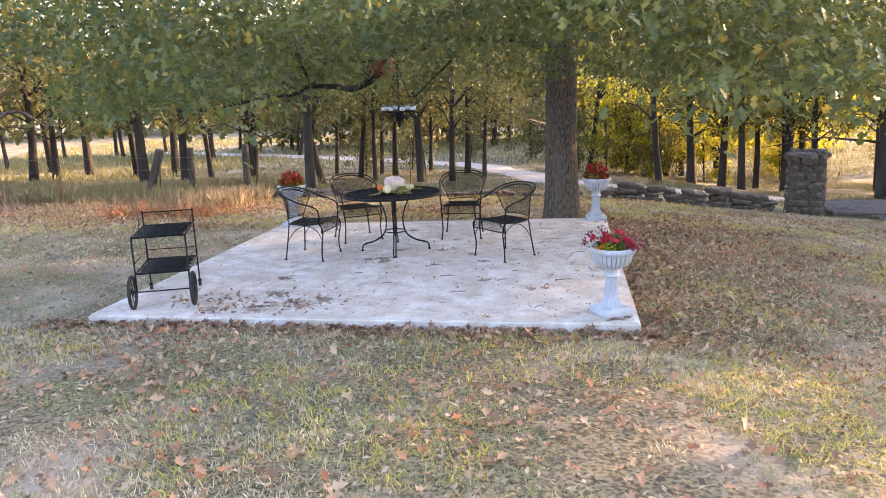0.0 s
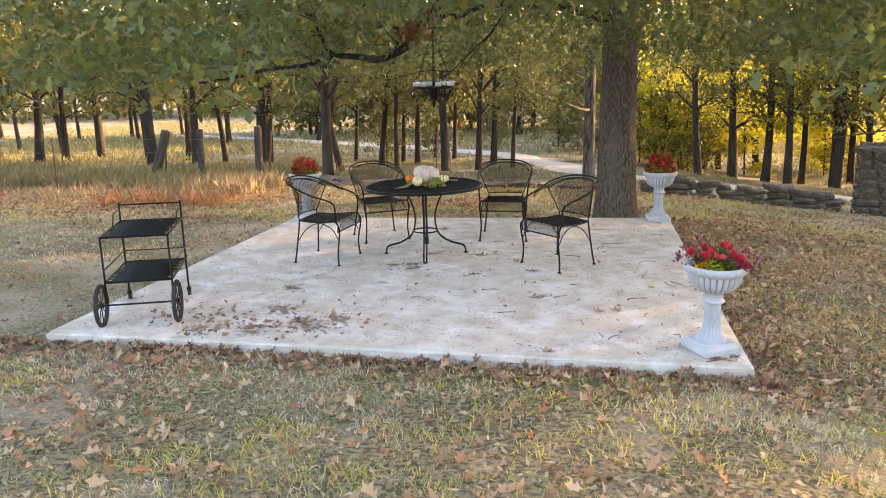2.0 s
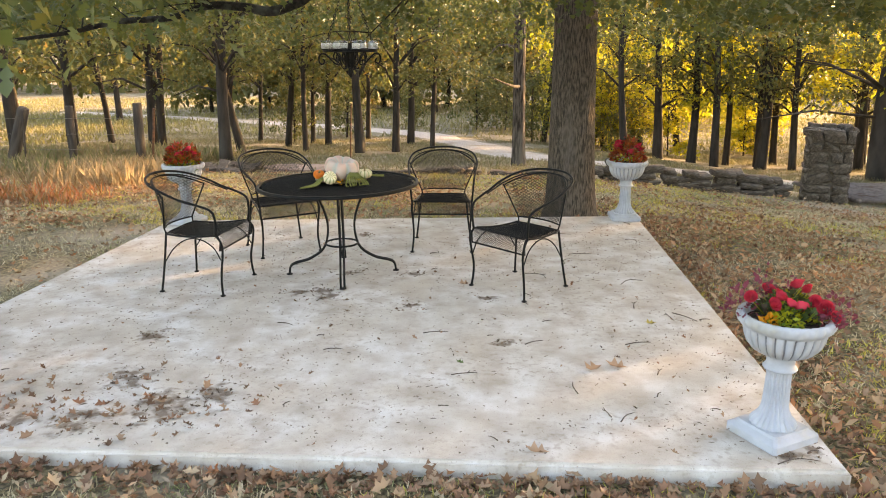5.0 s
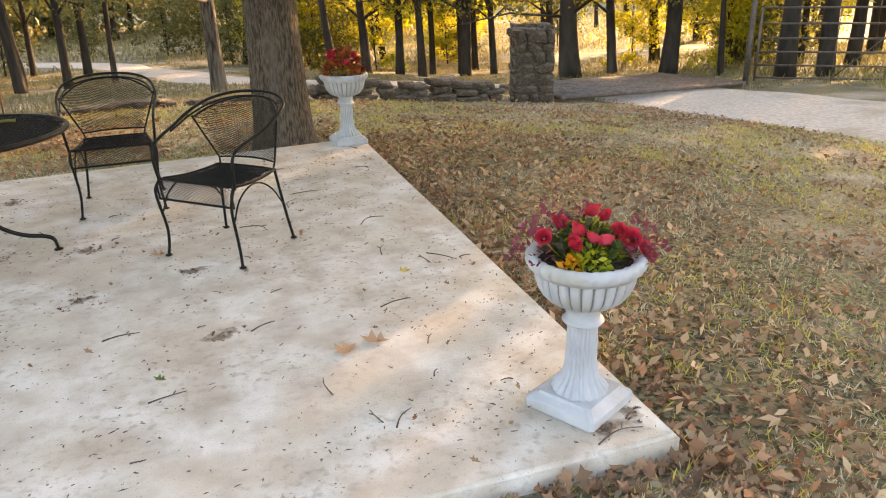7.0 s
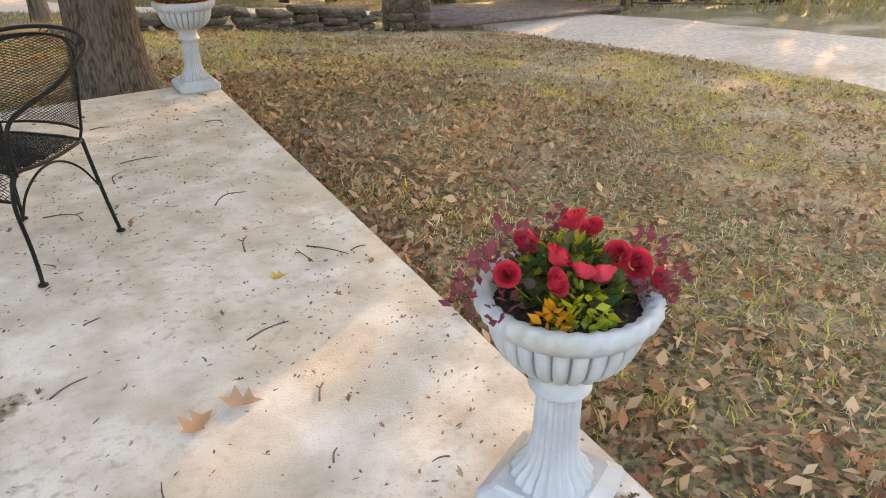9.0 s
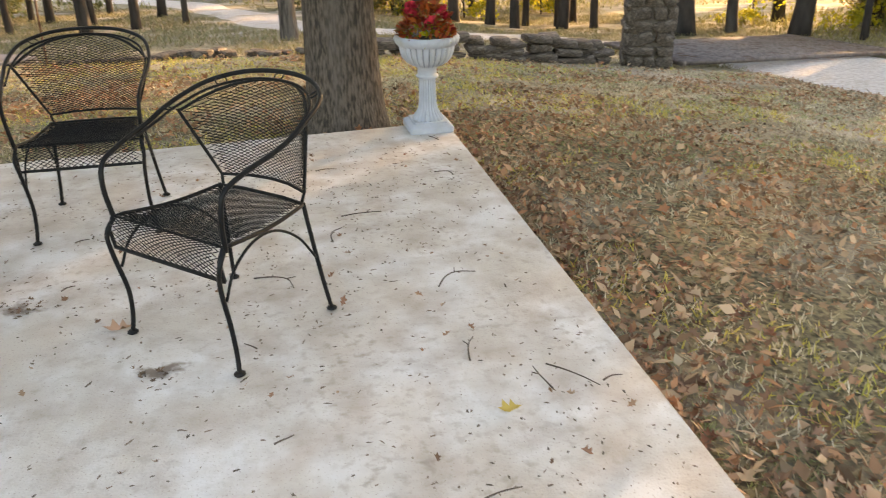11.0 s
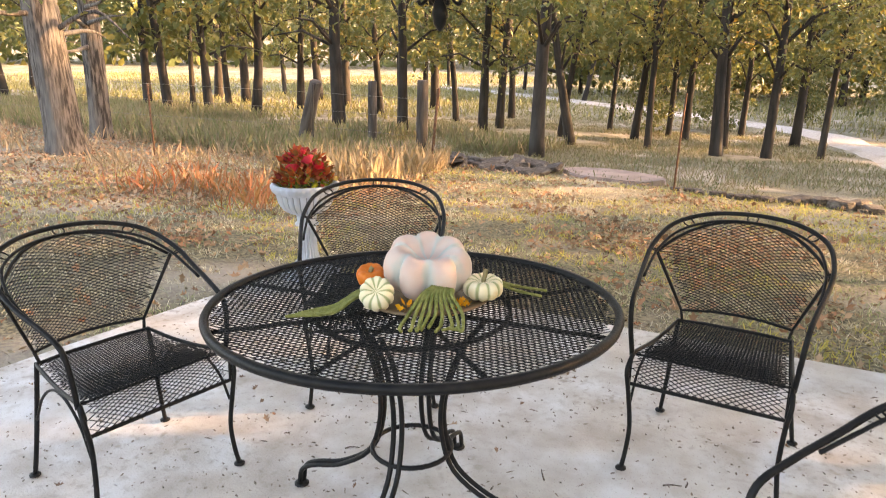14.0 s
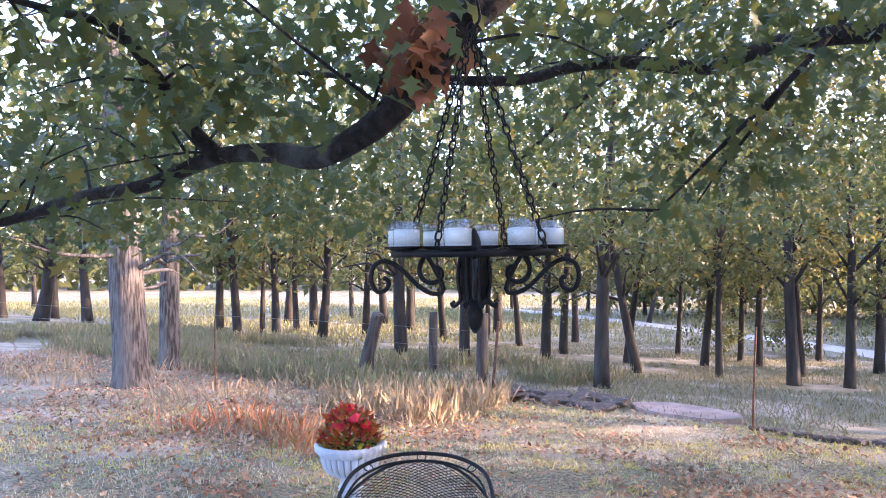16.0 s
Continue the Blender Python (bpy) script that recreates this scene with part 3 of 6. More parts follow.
def build_table():
    table = thing("patio_table", pose(-2.742, 2.785, 0.004, 0, 0, 30), "round black wrought iron patio table with mesh top", "table")
    a, b, h = 0.622, 0.545, TABLE_TOP - 0.012
    bm = bmesh.new()
    lattice(bm, lambda u, v: Vector((u, v - b, h)), lambda u, v: (u / a) ** 2 + ((v - b) / b) ** 2 < 0.985, 0.034, 0.5, (a, 2 * b), 0.0020, 0.02)
    part("tabletop", bm, M_IRON, table, "black expanded metal mesh")
    bm = bmesh.new()
    prof = [(0.014, -0.014), (0.018, 0.0), (0.010, 0.011), (-0.004, 0.011), (-0.010, 0.0), (-0.004, -0.014)]
    rings = []
    for k in range(72):
        t = 2 * math.pi * k / 72
        c, s = math.cos(t), math.sin(t)
        rings.append([bm.verts.new(((a + dr) * c, (b + dr) * s, h + dz)) for dr, dz in prof])
    for k in range(72):
        r0, r1 = rings[k], rings[(k + 1) % 72]
        for i in range(6):
            bm.faces.new((r0[i], r1[i], r1[(i + 1) % 6], r0[(i + 1) % 6]))
    part("rim", bm, M_IRON, table)
    bm = bmesh.new()
    tube(bm, [(0.30 * math.cos(k * math.pi / 18), 0.30 * math.sin(k * math.pi / 18), h - 0.012) for k in range(36)], 0.008, 6, True)
    part("inner_ring", bm, M_IRON, table)
    for k in range(8):
        t = 2 * math.pi * (k + 0.5) / 8
        bm = bmesh.new()
        tube(bm, [(0.04 * math.cos(t), 0.04 * math.sin(t), h - 0.012), (a * 0.99 * math.cos(t), b * 0.99 * math.sin(t), h - 0.012)], 0.007, 6)
        part("rib", bm, M_IRON, table)
    LEGS = (-0.008, -0.047)
    # four legs, each of two rods, waisted and held by a ring
    for k in range(4):
        t = radians(-110 + 90 * k)
        c, s = math.cos(t), math.sin(t)
        bm = bmesh.new()
        for off in (-0.014, 0.014):
            path = [(0.235, h - 0.012), (0.165, 0.60), (0.112, 0.45), (0.108, 0.32), (0.150, 0.20), (0.26, 0.125), (0.36, 0.098), (0.411, 0.07), (0.424, 0.012)]
            tube(bm, curve_points([(r * c - off * s + LEGS[0] * (1 - z), r * s + off * c + LEGS[1] * (1 - z), z) for r, z in path], 4), 0.0085, 6)
        leg = part("leg", bm, M_IRON, table)
        bm = bmesh.new()
        foot(bm, (0.424 * c + LEGS[0], 0.424 * s + LEGS[1], 0.0), 0.026)
        part("foot", bm, M_IRON, leg)
    bm = bmesh.new()
    tube(bm, [(LEGS[0] * 0.75 + 0.128 * math.cos(k * math.pi / 15), LEGS[1] * 0.75 + 0.128 * math.sin(k * math.pi / 15), 0.245) for k in range(30)], 0.008, 6, True)
    part("stretcher_ring", bm, M_IRON, table)


build_table()


def build_cart():
    cart = thing("serving_cart", pose(-4.655, 0.63, 0.0, 0, 0, 19.5), "black wrought iron serving cart with two mesh shelves and spoked wheels", "cart")
    w, d = 0.25, 0.33
    for z in (0.34, 0.70):
        bm = bmesh.new()
        lattice(bm, lambda u, v, z=z: Vector((u, v - d, z)), lambda u, v: abs(u) < w, 0.02, 0.5, (w, 2 * d), 0.0022, 0.06)
        shelf = part("shelf", bm, M_IRON, cart, "black expanded metal mesh")
        bm = bmesh.new()
        tube(bm, [(-w, -d, z), (w, -d, z), (w, d, z), (-w, d, z)], 0.009, 6, True)
        tube(bm, [(-w, 0, z - 0.008), (w, 0, z - 0.008)], 0.006, 6)
        part("shelf_frame", bm, M_IRON, shelf)
    for s in (-1, 1):
        bm = bmesh.new()
        tube(bm, [(w * s, -d, 0.70), (w * s, -d, 0.36), (w * s, -d - 0.03, 0.17)], 0.009, 6)
        part("front_post", bm, M_IRON, cart)
        bm = bmesh.new()
        tube(bm, [(w * s, d, 0.86), (w * s, d, 0.4), (w * s, d + 0.01, 0.075)], 0.009, 6)
        part("rear_post", bm, M_IRON, cart)
        bm = bmesh.new()
        tube(bm, [(w * s, d, 0.44), (w * s, -d, 0.44)], 0.005, 6)
        tube(bm, [(w * s, d, 0.80), (w * s, d * 0.4, 0.80), (w * s, d * 0.2, 0.70)], 0.005, 6)
        part("side_rail", bm, M_IRON, cart)
        # large spoked wheel
        bm = bmesh.new()
        cx, cy, cz, r = (w + 0.035) * s, -d - 0.05, 0.172, 0.155
        tube(bm, [(cx, cy + r * math.cos(k * math.pi / 14), cz + r * math.sin(k * math.pi / 14)) for k in range(28)], 0.017, 8, True)
        wheel = part("wheel", bm, M_RUBBER, cart, "black rubber tyre on spoked rim")
        bm = bmesh.new()
        for k in range(8):
            t = k * math.pi / 4
            tube(bm, [(cx, cy, cz), (cx, cy + r * math.cos(t), cz + r * math.sin(t))], 0.004, 5)
        tube(bm, [(cx - 0.02, cy, cz), (cx + 0.02, cy, cz)], 0.018, 8)
        part("spokes", bm, M_IRON, wheel)
        # small caster
        bm = bmesh.new()
        tube(bm, [(w * s - 0.012, d + 0.02, 0.03), (w * s + 0.012, d + 0.02, 0.03)], 0.03, 12)
        caster = part("caster", bm, M_RUBBER, cart)
        bm = bmesh.new()
        box(bm, (0.036, 0.03, 0.03), (w * s, d + 0.012, 0.065), bevel=0.005)
        part("fork", bm, M_IRON, caster)
    bm = bmesh.new()
    tube(bm, [(-w - 0.05, -d - 0.05, 0.172), (w + 0.05, -d - 0.05, 0.172)], 0.008, 6)
    part("axle", bm, M_IRON, cart)
    bm = bmesh.new()
    tube(bm, [(-w, d, 0.84), (w, d, 0.84)], 0.007, 6)
    part("handle", bm, M_IRON, cart)
    bm = bmesh.new()
    tube(bm, [(-w, d, 0.44), (w, d, 0.44)], 0.005, 6)
    part("rear_rail", bm, M_IRON, cart)


build_cart()


# ---- urns and flowers ----
def build_urn(m, label):
    urn = thing("pedestal_urn", m, label, "urn", "urns at the corners of the patio")
    bm = bmesh.new()
    # square plinth: an upright foot and a sloping shoulder
    rows = []
    for half, z in ((0.140, 0.0), (0.146, 0.006), (0.146, 0.040), (0.141, 0.046), (0.118, 0.060), (0.112, 0.070)):
        cut = 0.012
        rows.append([bm.verts.new((x, y, z)) for x, y in ((half - cut, -half), (half, cut - half), (half, half - cut), (half - cut, half), (cut - half, half), (-half, half - cut), (-half, cut - half), (cut - half, -half))])
    for lower, upper in zip(rows, rows[1:]):
        for k in range(8):
            bm.faces.new((lower[k], lower[(k + 1) % 8], upper[(k + 1) % 8], upper[k]))
    bm.faces.new(rows[-1])
    part("plinth", bm, M_URN, urn, smooth=False)
    bm = bmesh.new()
    lathe(bm, [(0.104, 0.068), (0.108, 0.076), (0.100, 0.090), (0.080, 0.112), (0.066, 0.140), (0.059, 0.175), (0.0565, 0.24), (0.055, 0.33), (0.055, 0.345)], 160, 20, 0.15, (0.069, 0.345))
    part("column", bm, M_URN, urn)
    bm = bmesh.new()
    lathe(bm, [(0.060, 0.340), (0.070, 0.345), (0.076, 0.353), (0.070, 0.361), (0.062, 0.366), (0.062, 0.405), (0.070, 0.413), (0.074, 0.42)], 40)
    part("collar", bm, M_URN, urn)
    bm = bmesh.new()
    prof = [(0.072, 0.418), (0.10, 0.426), (0.135, 0.445), (0.160, 0.475), (0.174, 0.51), (0.180, 0.545), (0.181, 0.556)]
    # rounded ribs with narrow grooves between them
    rings = []
    for q, z in prof:
        d = 0.09 if 0.43 < z < 0.55 else 0.0
        rings.append([bm.verts.new((q * w * math.cos(a), q * w * math.sin(a), z)) for a, w in ((k * math.pi / 104, 1 - d * (1 - abs(math.sin(13 * k * math.pi / 104))) ** 2) for k in range(208))])
    for lower, upper in zip(rings, rings[1:]):
        for k in range(208):
            bm.faces.new((lower[k], lower[(k + 1) % 208], upper[(k + 1) % 208], upper[k]))
    part("bowl", bm, M_URN_BOWL, urn)
    bm = bmesh.new()
    lathe(bm, [(0.172, 0.552), (0.190, 0.556), (0.206, 0.572), (0.213, 0.592), (0.208, 0.610), (0.196, 0.616), (0.180, 0.610), (0.172, 0.585), (0.165, 0.575), (0.02, 0.572)], 180, 30, 0.035, (0.56, 0.613))
    part("rim", bm, M_URN, urn)
    bm = bmesh.new()
    lathe(bm, [(0.168, 0.578), (0.15, 0.583), (0.10, 0.590), (0.02, 0.593)], 40, 9, 0.05, (0.57, 0.59))
    part("soil", bm, M_SOIL, urn, "dark dry potting soil")
    return urn


for (x, y, yaw), text in (((-0.235, 0.30, 29), "white fluted pedestal urn with red roses in it"), ((-0.14, 4.76, 1), "white fluted pedestal urn beside the oak trunk"), ((-4.64, 4.38, -4), "white fluted pedestal urn with dark red foliage")):
    build_urn(pose(x, y, 0.0, 0, 0, yaw), text)


def spray(name, count, centre, radius, height, material, parent, rng, size=0.04, droop=0.2, shape=LEAF, flat=1.0):
    """Leaves on a loose dome."""
    t = rng.uniform(0, 2 * np.pi, count)
    r = radius * np.sqrt(rng.uniform(0, 1, count))
    z = height * (1 - 0.75 * (r / radius) ** 2) * rng.uniform(0.35, 1.05, count) - droop * (r / radius) ** 3 * 0.1
    p = np.stack([centre[0] + r * np.cos(t), centre[1] + r * np.sin(t) * flat, centre[2] + z], -1)
    rot = turns(t - np.pi / 2 + rng.normal(0, 0.7, count), rng.normal(0.5, 0.5, count), rng.normal(0, 0.6, count))
    v, f = strew(shape, p, rot, rng.uniform(0.7, 1.3, count) * size)
    ob = new(name, raw_mesh(name, v, f, material))
    ob.parent = parent
    return ob


def rose_mesh():
    v, f = [], []
    for ring, (n, r, h, lean) in enumerate(((3, 0.007, 0.030, 0.1), (4, 0.014, 0.031, 0.35), (5, 0.021, 0.028, 0.7), (6, 0.027, 0.021, 1.1))):
        for k in range(n):
            t = 2 * math.pi * (k + 0.5 * ring) / n
            w = 1.35 * math.pi / n
            base = len(v)
            for i, dt in enumerate((-w, -w / 2, 0, w / 2, w)):
                c, s = math.cos(t + dt), math.sin(t + dt)
                v.append((r * 0.45 * c, r * 0.45 * s, -0.012))
                v.append((r * c, r * s, 0.004))
                edge = 1 - 0.12 * abs(i - 2)
                v.append(((r + 0.010 * lean) * c, (r + 0.010 * lean) * s, h * edge - 0.004 * lean))
            for i in range(4):
                a = base + 3 * i
                f += [(a, a + 3, a + 4), (a, a + 4, a + 1), (a + 1, a + 4, a + 5), (a + 1, a + 5, a + 2)]
    return raw_mesh("rose", v, f, M_ROSE, True)


ROSE = rose_mesh()


def rose_bouquet():
    rng = np.random.default_rng(3)
    b = thing("rose_bouquet", pose(-0.235, 0.30, 0.573, 0, 0, 0), "artificial red roses with lime foliage and plum sprigs", "flowers")
    spray("green_foliage", 260, (0.03, 0.03, 0.02), 0.115, 0.10, M_YELLOWGREEN, b, rng, 0.042)
    spray("dark_foliage", 330, (0.015, 0.02, 0.02), 0.125, 0.10, leaf_mat("dark_foliage", ((0.03, 0.06, 0.02), (0.06, 0.10, 0.03), (0.09, 0.03, 0.04)), 0.2), b, rng, 0.045)
    spray("lime_tuft", 120, (-0.035, -0.085, 0.02), 0.06, 0.06, M_YELLOWGREEN, b, rng, 0.032)
    spray("orange_tuft", 45, (-0.105, -0.085, 0.02), 0.032, 0.04, leaf_mat("orange_leaf", ((0.6, 0.2, 0.01), (0.7, 0.32, 0.02)), 0.2), b, rng, 0.03)
    for cx, cy, r, h in ((-0.19, 0.04, 0.075, 0.13), (-0.07, 0.12, 0.06, 0.23), (0.20, -0.04, 0.075, 0.14), (0.16, -0.09, 0.05, 0.06), (0.05, 0.14, 0.06, 0.15)):
        spray("plum_sprig", 80, (cx, cy, 0.02), r, h, M_PURPLE, b, rng, 0.03)
    spots = [(-0.165, 0.0, 0.115), (-0.085, -0.055, 0.10), (-0.04, 0.0, 0.12), (-0.015, -0.06, 0.105), (0.025, -0.08, 0.095), (0.065, 0.075, 0.15), (0.10, 0.05, 0.135), (0.105, -0.03, 0.105), (0.14, -0.05, 0.085), (0.165, -0.095, 0.06), (-0.06, 0.09, 0.12)]
    for i, (x, y, z) in enumerate(spots):
        r = new("rose", ROSE)
        r.parent = b
        r.matrix_basis = pose(x, y, z, 42 - 180 * y, 220 * x, 40 * i) @ Matrix.Scale(0.88 + 0.10 * (i % 3 - 1), 4)
        bm = bmesh.new()
        tube(bm, [(x * 0.4, y * 0.4, 0.0), (x * 0.8, y * 0.8, z * 0.6), (x, y, z - 0.008)], 0.0022, 5)
        part("rose_stem", bm, M_YELLOWGREEN, b)


rose_bouquet()
for n, (x, y, seed) in enumerate(((-0.14, 4.76, 5), (-4.64, 4.38, 9))):
    rng = np.random.default_rng(seed)
    b = thing("autumn_bouquet", pose(x, y, 0.573), "artificial bouquet of dark red and orange autumn leaves", "flowers", "autumn bouquets in the far urns")
    spray("red_foliage", 380, (0, 0, 0.01), 0.17, 0.25, M_AUTUMN, b, rng, 0.055)
    spray("green_foliage", 150, (0, 0, 0.0), 0.17, 0.10, M_YELLOWGREEN, b, rng, 0.045)
    for k in range(7):
        t = k * 2.4
        q = new("bloom", ROSE)
        q.parent = b
        q.matrix_basis = pose(0.11 * math.cos(t), 0.11 * math.sin(t), 0.15 + 0.05 * math.sin(k * 1.7), 35 * math.sin(t), 35 * math.cos(t), 30 * k) @ Matrix.Scale(1.15, 4)


# ---- things on the table ----
def ribbed(bm, r, h, lobes, depth, centre=(0, 0, 0), dimple=0.25, segs=72, rings=16):
    """A ribbed fruit: lobes round a dimpled crown."""
    rows = []
    for i in range(rings + 1):
        t = math.pi * i / rings
        row = []
        for k in range(segs):
            a = 2 * math.pi * k / segs
            groove = abs(math.sin(lobes * a / 2)) ** 0.55
            g = 1 - depth * (1 - groove)
            rr = r * math.sin(t) ** 0.8 * g + 0.001
            z = 0.5 * h * (1 + math.copysign(abs(math.cos(t)) ** 0.85, math.cos(t)) * (1 - 0.06 * (1 - groove))) - dimple * h * math.exp(-(math.sin(t) / 0.45) ** 2) * (1 if t < 1.5 else 0.15) * (1 if t < 1.5 else -1)
            row.append(bm.verts.new((centre[0] + rr * math.cos(a), centre[1] + rr * math.sin(a), centre[2] + z)))
        rows.append(row)
    for a, b in zip(rows, rows[1:]):
        for k in range(segs):
            bm.faces.new((a[k], b[k], b[(k + 1) % segs], a[(k + 1) % segs]))
    bm.faces.new(rows[0])
    bm.faces.new(rows[-1][::-1])


PLATE = (-2.73, 2.84)
TOP = TABLE_TOP + 0.006


def on_table(x, y, z=TOP):
    c, s = math.cos(radians(29)), math.sin(radians(29))
    return pose(PLATE[0] + x * c - y * s, PLATE[1] + x * s + y * c, z, 0, 0, 29)


bm = bmesh.new()
lathe(bm, [(0.10, 0.0), (0.16, 0.004), (0.205, 0.014), (0.208, 0.018), (0.16, 0.009), (0.02, 0.006)], 48)
ob = part("plate", bm, M_TIN)
ob.matrix_basis = on_table(0, 0)
tagged(ob, "shallow bronze metal plate under the pumpkins", "plate")


def gourd(name, x, y, z, r, h, lobes, depth, material, label, tilt=0, stem=0.03, yaw=0, category="gourd", dimple=0.25):
    g = thing(name, on_table(x, y, TOP + z) @ pose(0, 0, 0, tilt, 0, yaw), label, category)
    bm = bmesh.new()
    ribbed(bm, r, h, lobes, depth, dimple=dimple)
    part("flesh", bm, material, g)
    if stem:
        bm = bmesh.new()
        tube(bm, [(0, 0, h * 0.62), (0.003, 0, h * 0.9), (0.008, 0.003, h * 0.8 + stem)], [0.010, 0.007, 0.008], 7)
        part("stem", bm, M_STEM, g)


gourd("pumpkin", 0.0, 0.02, 0.010, 0.138, 0.19, 7, 0.30, M_PUMPKIN, "large pale pink pumpkin with grey-green ribs on the table", tilt=12, stem=0.0, yaw=18, category="pumpkin", dimple=0.42)
gourd("orange_pumpkin", -0.175, 0.03, 0.03, 0.045, 0.065, 9, 0.10, M_ORANGE, "small bright orange pumpkin leaning on the large one", 20, 0.01, category="pumpkin")
gourd("striped_gourd", -0.135, -0.10, 0.026, 0.052, 0.085, 10, 0.14, M_GOURD, "small cream gourd with green stripes", 48, 0.0)
gourd("cream_pumpkin", 0.178, -0.035, 0.014, 0.062, 0.072, 10, 0.16, M_GOURD, "small cream pumpkin with a curved stem", 6, 0.035, category="pumpkin")


def amaranth(strands, label):
    g = thing("amaranth_strands", on_table(0, 0), label, "dried flowers", "dried strands on the table")
    for pts in strands:
        bm = bmesh.new()
        line = curve_points(pts, 8)
        tube(bm, line, [0.0062 * (1 - 0.35 * i / len(line)) * (1 + 0.25 * noise.noise(p * 120)) for i, p in enumerate(line)], 7, wobble=0.3)
        part("strand", bm, M_MOSS, g)


amaranth([[(0.03 + 0.012 * i, -0.12 - 0.004 * i, 0.075), (0.035 + 0.018 * (i - 2), -0.17, 0.065), (0.03 + 0.03 * (i - 2), -0.215, 0.03), (0.02 + 0.036 * (i - 2) + 0.01 * math.sin(i * 2), -0.27 - 0.018 * math.sin(i * 1.4), 0.008), (0.015 + 0.03 * (i - 2), -0.30 + 0.02 * (i % 3), 0.008)] for i in [k * 0.625 for k in range(9)]], "olive green dried amaranth hanging over the plate")
amaranth([[(-0.13, -0.03 - 0.01 * i, 0.05), (-0.20, -0.07 - 0.014 * i, 0.04), (-0.26, -0.12 - 0.016 * i, 0.014), (-0.33 - 0.014 * i, -0.155 - 0.012 * i, 0.008)] for i in [k * 0.55 for k in range(9)]], "olive green dried amaranth beside the gourds")
amaranth([[(0.15, 0.03, 0.04), (0.22, 0.05 + 0.02 * i, 0.03), (0.28, 0.04 + 0.04 * i, 0.012), (0.36 + 0.02 * i, 0.0 + 0.05 * i, 0.008)] for i in range(2)], "olive green dried amaranth trailing on the table")
for k, (x, y) in enumerate(((-0.05, -0.15), (0.10, -0.13), (0.12, -0.11))):
    rng = np.random.default_rng(20 + k)
    g = thing("orange_petals", on_table(x, y, TOP + 0.012), "small orange dried petals on the plate", "petals", "dried petals on the plate")
    spray("petals", 16, (0, 0, 0), 0.018, 0.02, leaf_mat("petal_orange", ((0.75, 0.3, 0.01), (0.8, 0.4, 0.02)), 0.1), g, rng, 0.022)


# ---- chandelier of candles ----
def build_chandelier():
    c = thing("candle_chandelier", pose(-2.606, 2.728, 1.728, 0, 0, 53), "black iron chandelier with white candles hung by chains", "chandelier")
    R = 0.185
    bm = bmesh.new()
    prof = [(-0.016, -0.008), (0.016, -0.008), (0.016, 0.008), (-0.016, 0.008)]
    rings = []
    for k in range(40):
        t = 2 * math.pi * k / 40
        rings.append([bm.verts.new(((R + dr) * math.cos(t), (R + dr) * math.sin(t), dz)) for dr, dz in prof])
    for k in range(40):
        for i in range(4):
            bm.faces.new((rings[k][i], rings[(k + 1) % 40][i], rings[(k + 1) % 40][(i + 1) % 4], rings[k][(i + 1) % 4]))
    part("ring", bm, M_IRON, c)
    bm = bmesh.new()
    lathe(bm, [(0.004, -0.195), (0.016, -0.178), (0.021, -0.15), (0.016, -0.128), (0.026, -0.118), (0.034, -0.09), (0.036, -0.02), (0.034, 0.0), (0.018, 0.008), (0.016, 0.03), (0.006, 0.055), (0.002, 0.06)], 14)
    hub = part("hub", bm, M_IRON, c)
    for k in range(8):
        t = k * math.pi / 4
        co, si = math.cos(t), math.sin(t)
        bm = bmesh.new()
        tube(bm, curve_points([(0.034 * co, 0.034 * si, 0.0), (0.042 * co, 0.042 * si, -0.06), (0.036 * co, 0.036 * si, -0.11), (0.052 * co, 0.052 * si, -0.128), (0.060 * co, 0.060 * si, -0.118)], 4), 0.005, 5)
        part("iron_leaf", bm, M_IRON, hub)
    for k in range(4):
        bm = bmesh.new()
        t = k * math.pi / 2 + radians(72)
        co, si = math.cos(t), math.sin(t)
        # scrolled bracket: a curl at the hub, a sweep to the ring, a curl under it
        line = []
        for i in range(15):
            a = 0.4 + i * 0.42
            q = 0.010 + 0.0022 * i
            line.append((0.098 + q * math.cos(a + 1.2), -0.045 + q * math.sin(a + 1.2)))
        line += [(0.075, -0.088), (0.105, -0.097), (0.14, -0.075), (0.18, -0.035), (0.215, -0.018), (0.243, -0.03), (0.250, -0.065), (0.235, -0.092), (0.212, -0.085), (0.208, -0.066), (0.220, -0.058)]
        tube(bm, curve_points([(r * co, r * si, z) for r, z in line], 3), 0.0065, 6)
        part("scroll", bm, M_IRON, c)
    for k in range(4):
        t = k * math.pi / 2 + radians(72)
        bm = bmesh.new()
        tube(bm, [(0, 0, 0), (R * math.cos(t), R * math.sin(t), 0)], 0.009, 6)
        part("spoke", bm, M_IRON, c)
    for k in range(8):
        t = 2 * math.pi * (k + 0.35) / 8
        x, y = R * math.cos(t), R * math.sin(t)
        bm = bmesh.new()
        lathe(bm, [(0.022, 0.008), (0.040, 0.013), (0.044, 0.017), (0.040, 0.016), (0.01, 0.014)], 20, centre=(x, y, 0))
        holder = part("candle_holder", bm, M_IRON, c)
        bm = bmesh.new()
        lathe(bm, [(0.0285, 0.0165), (0.0292, 0.018), (0.0302, 0.054), (0.02, 0.056), (0.004, 0.055)], 20, centre=(x, y, 0))
        part("candle", bm, M_WAX, holder, "white wax candle")
        bm = bmesh.new()
        lathe(bm, [(0.0295, 0.0165), (0.0310, 0.018), (0.0328, 0.074), (0.0318, 0.074), (0.0300, 0.02)], 20, centre=(x, y, 0))
        cup = part("glass_cup", bm, M_GLASS, holder, "clear glass cup")
        cup.visible_shadow = False
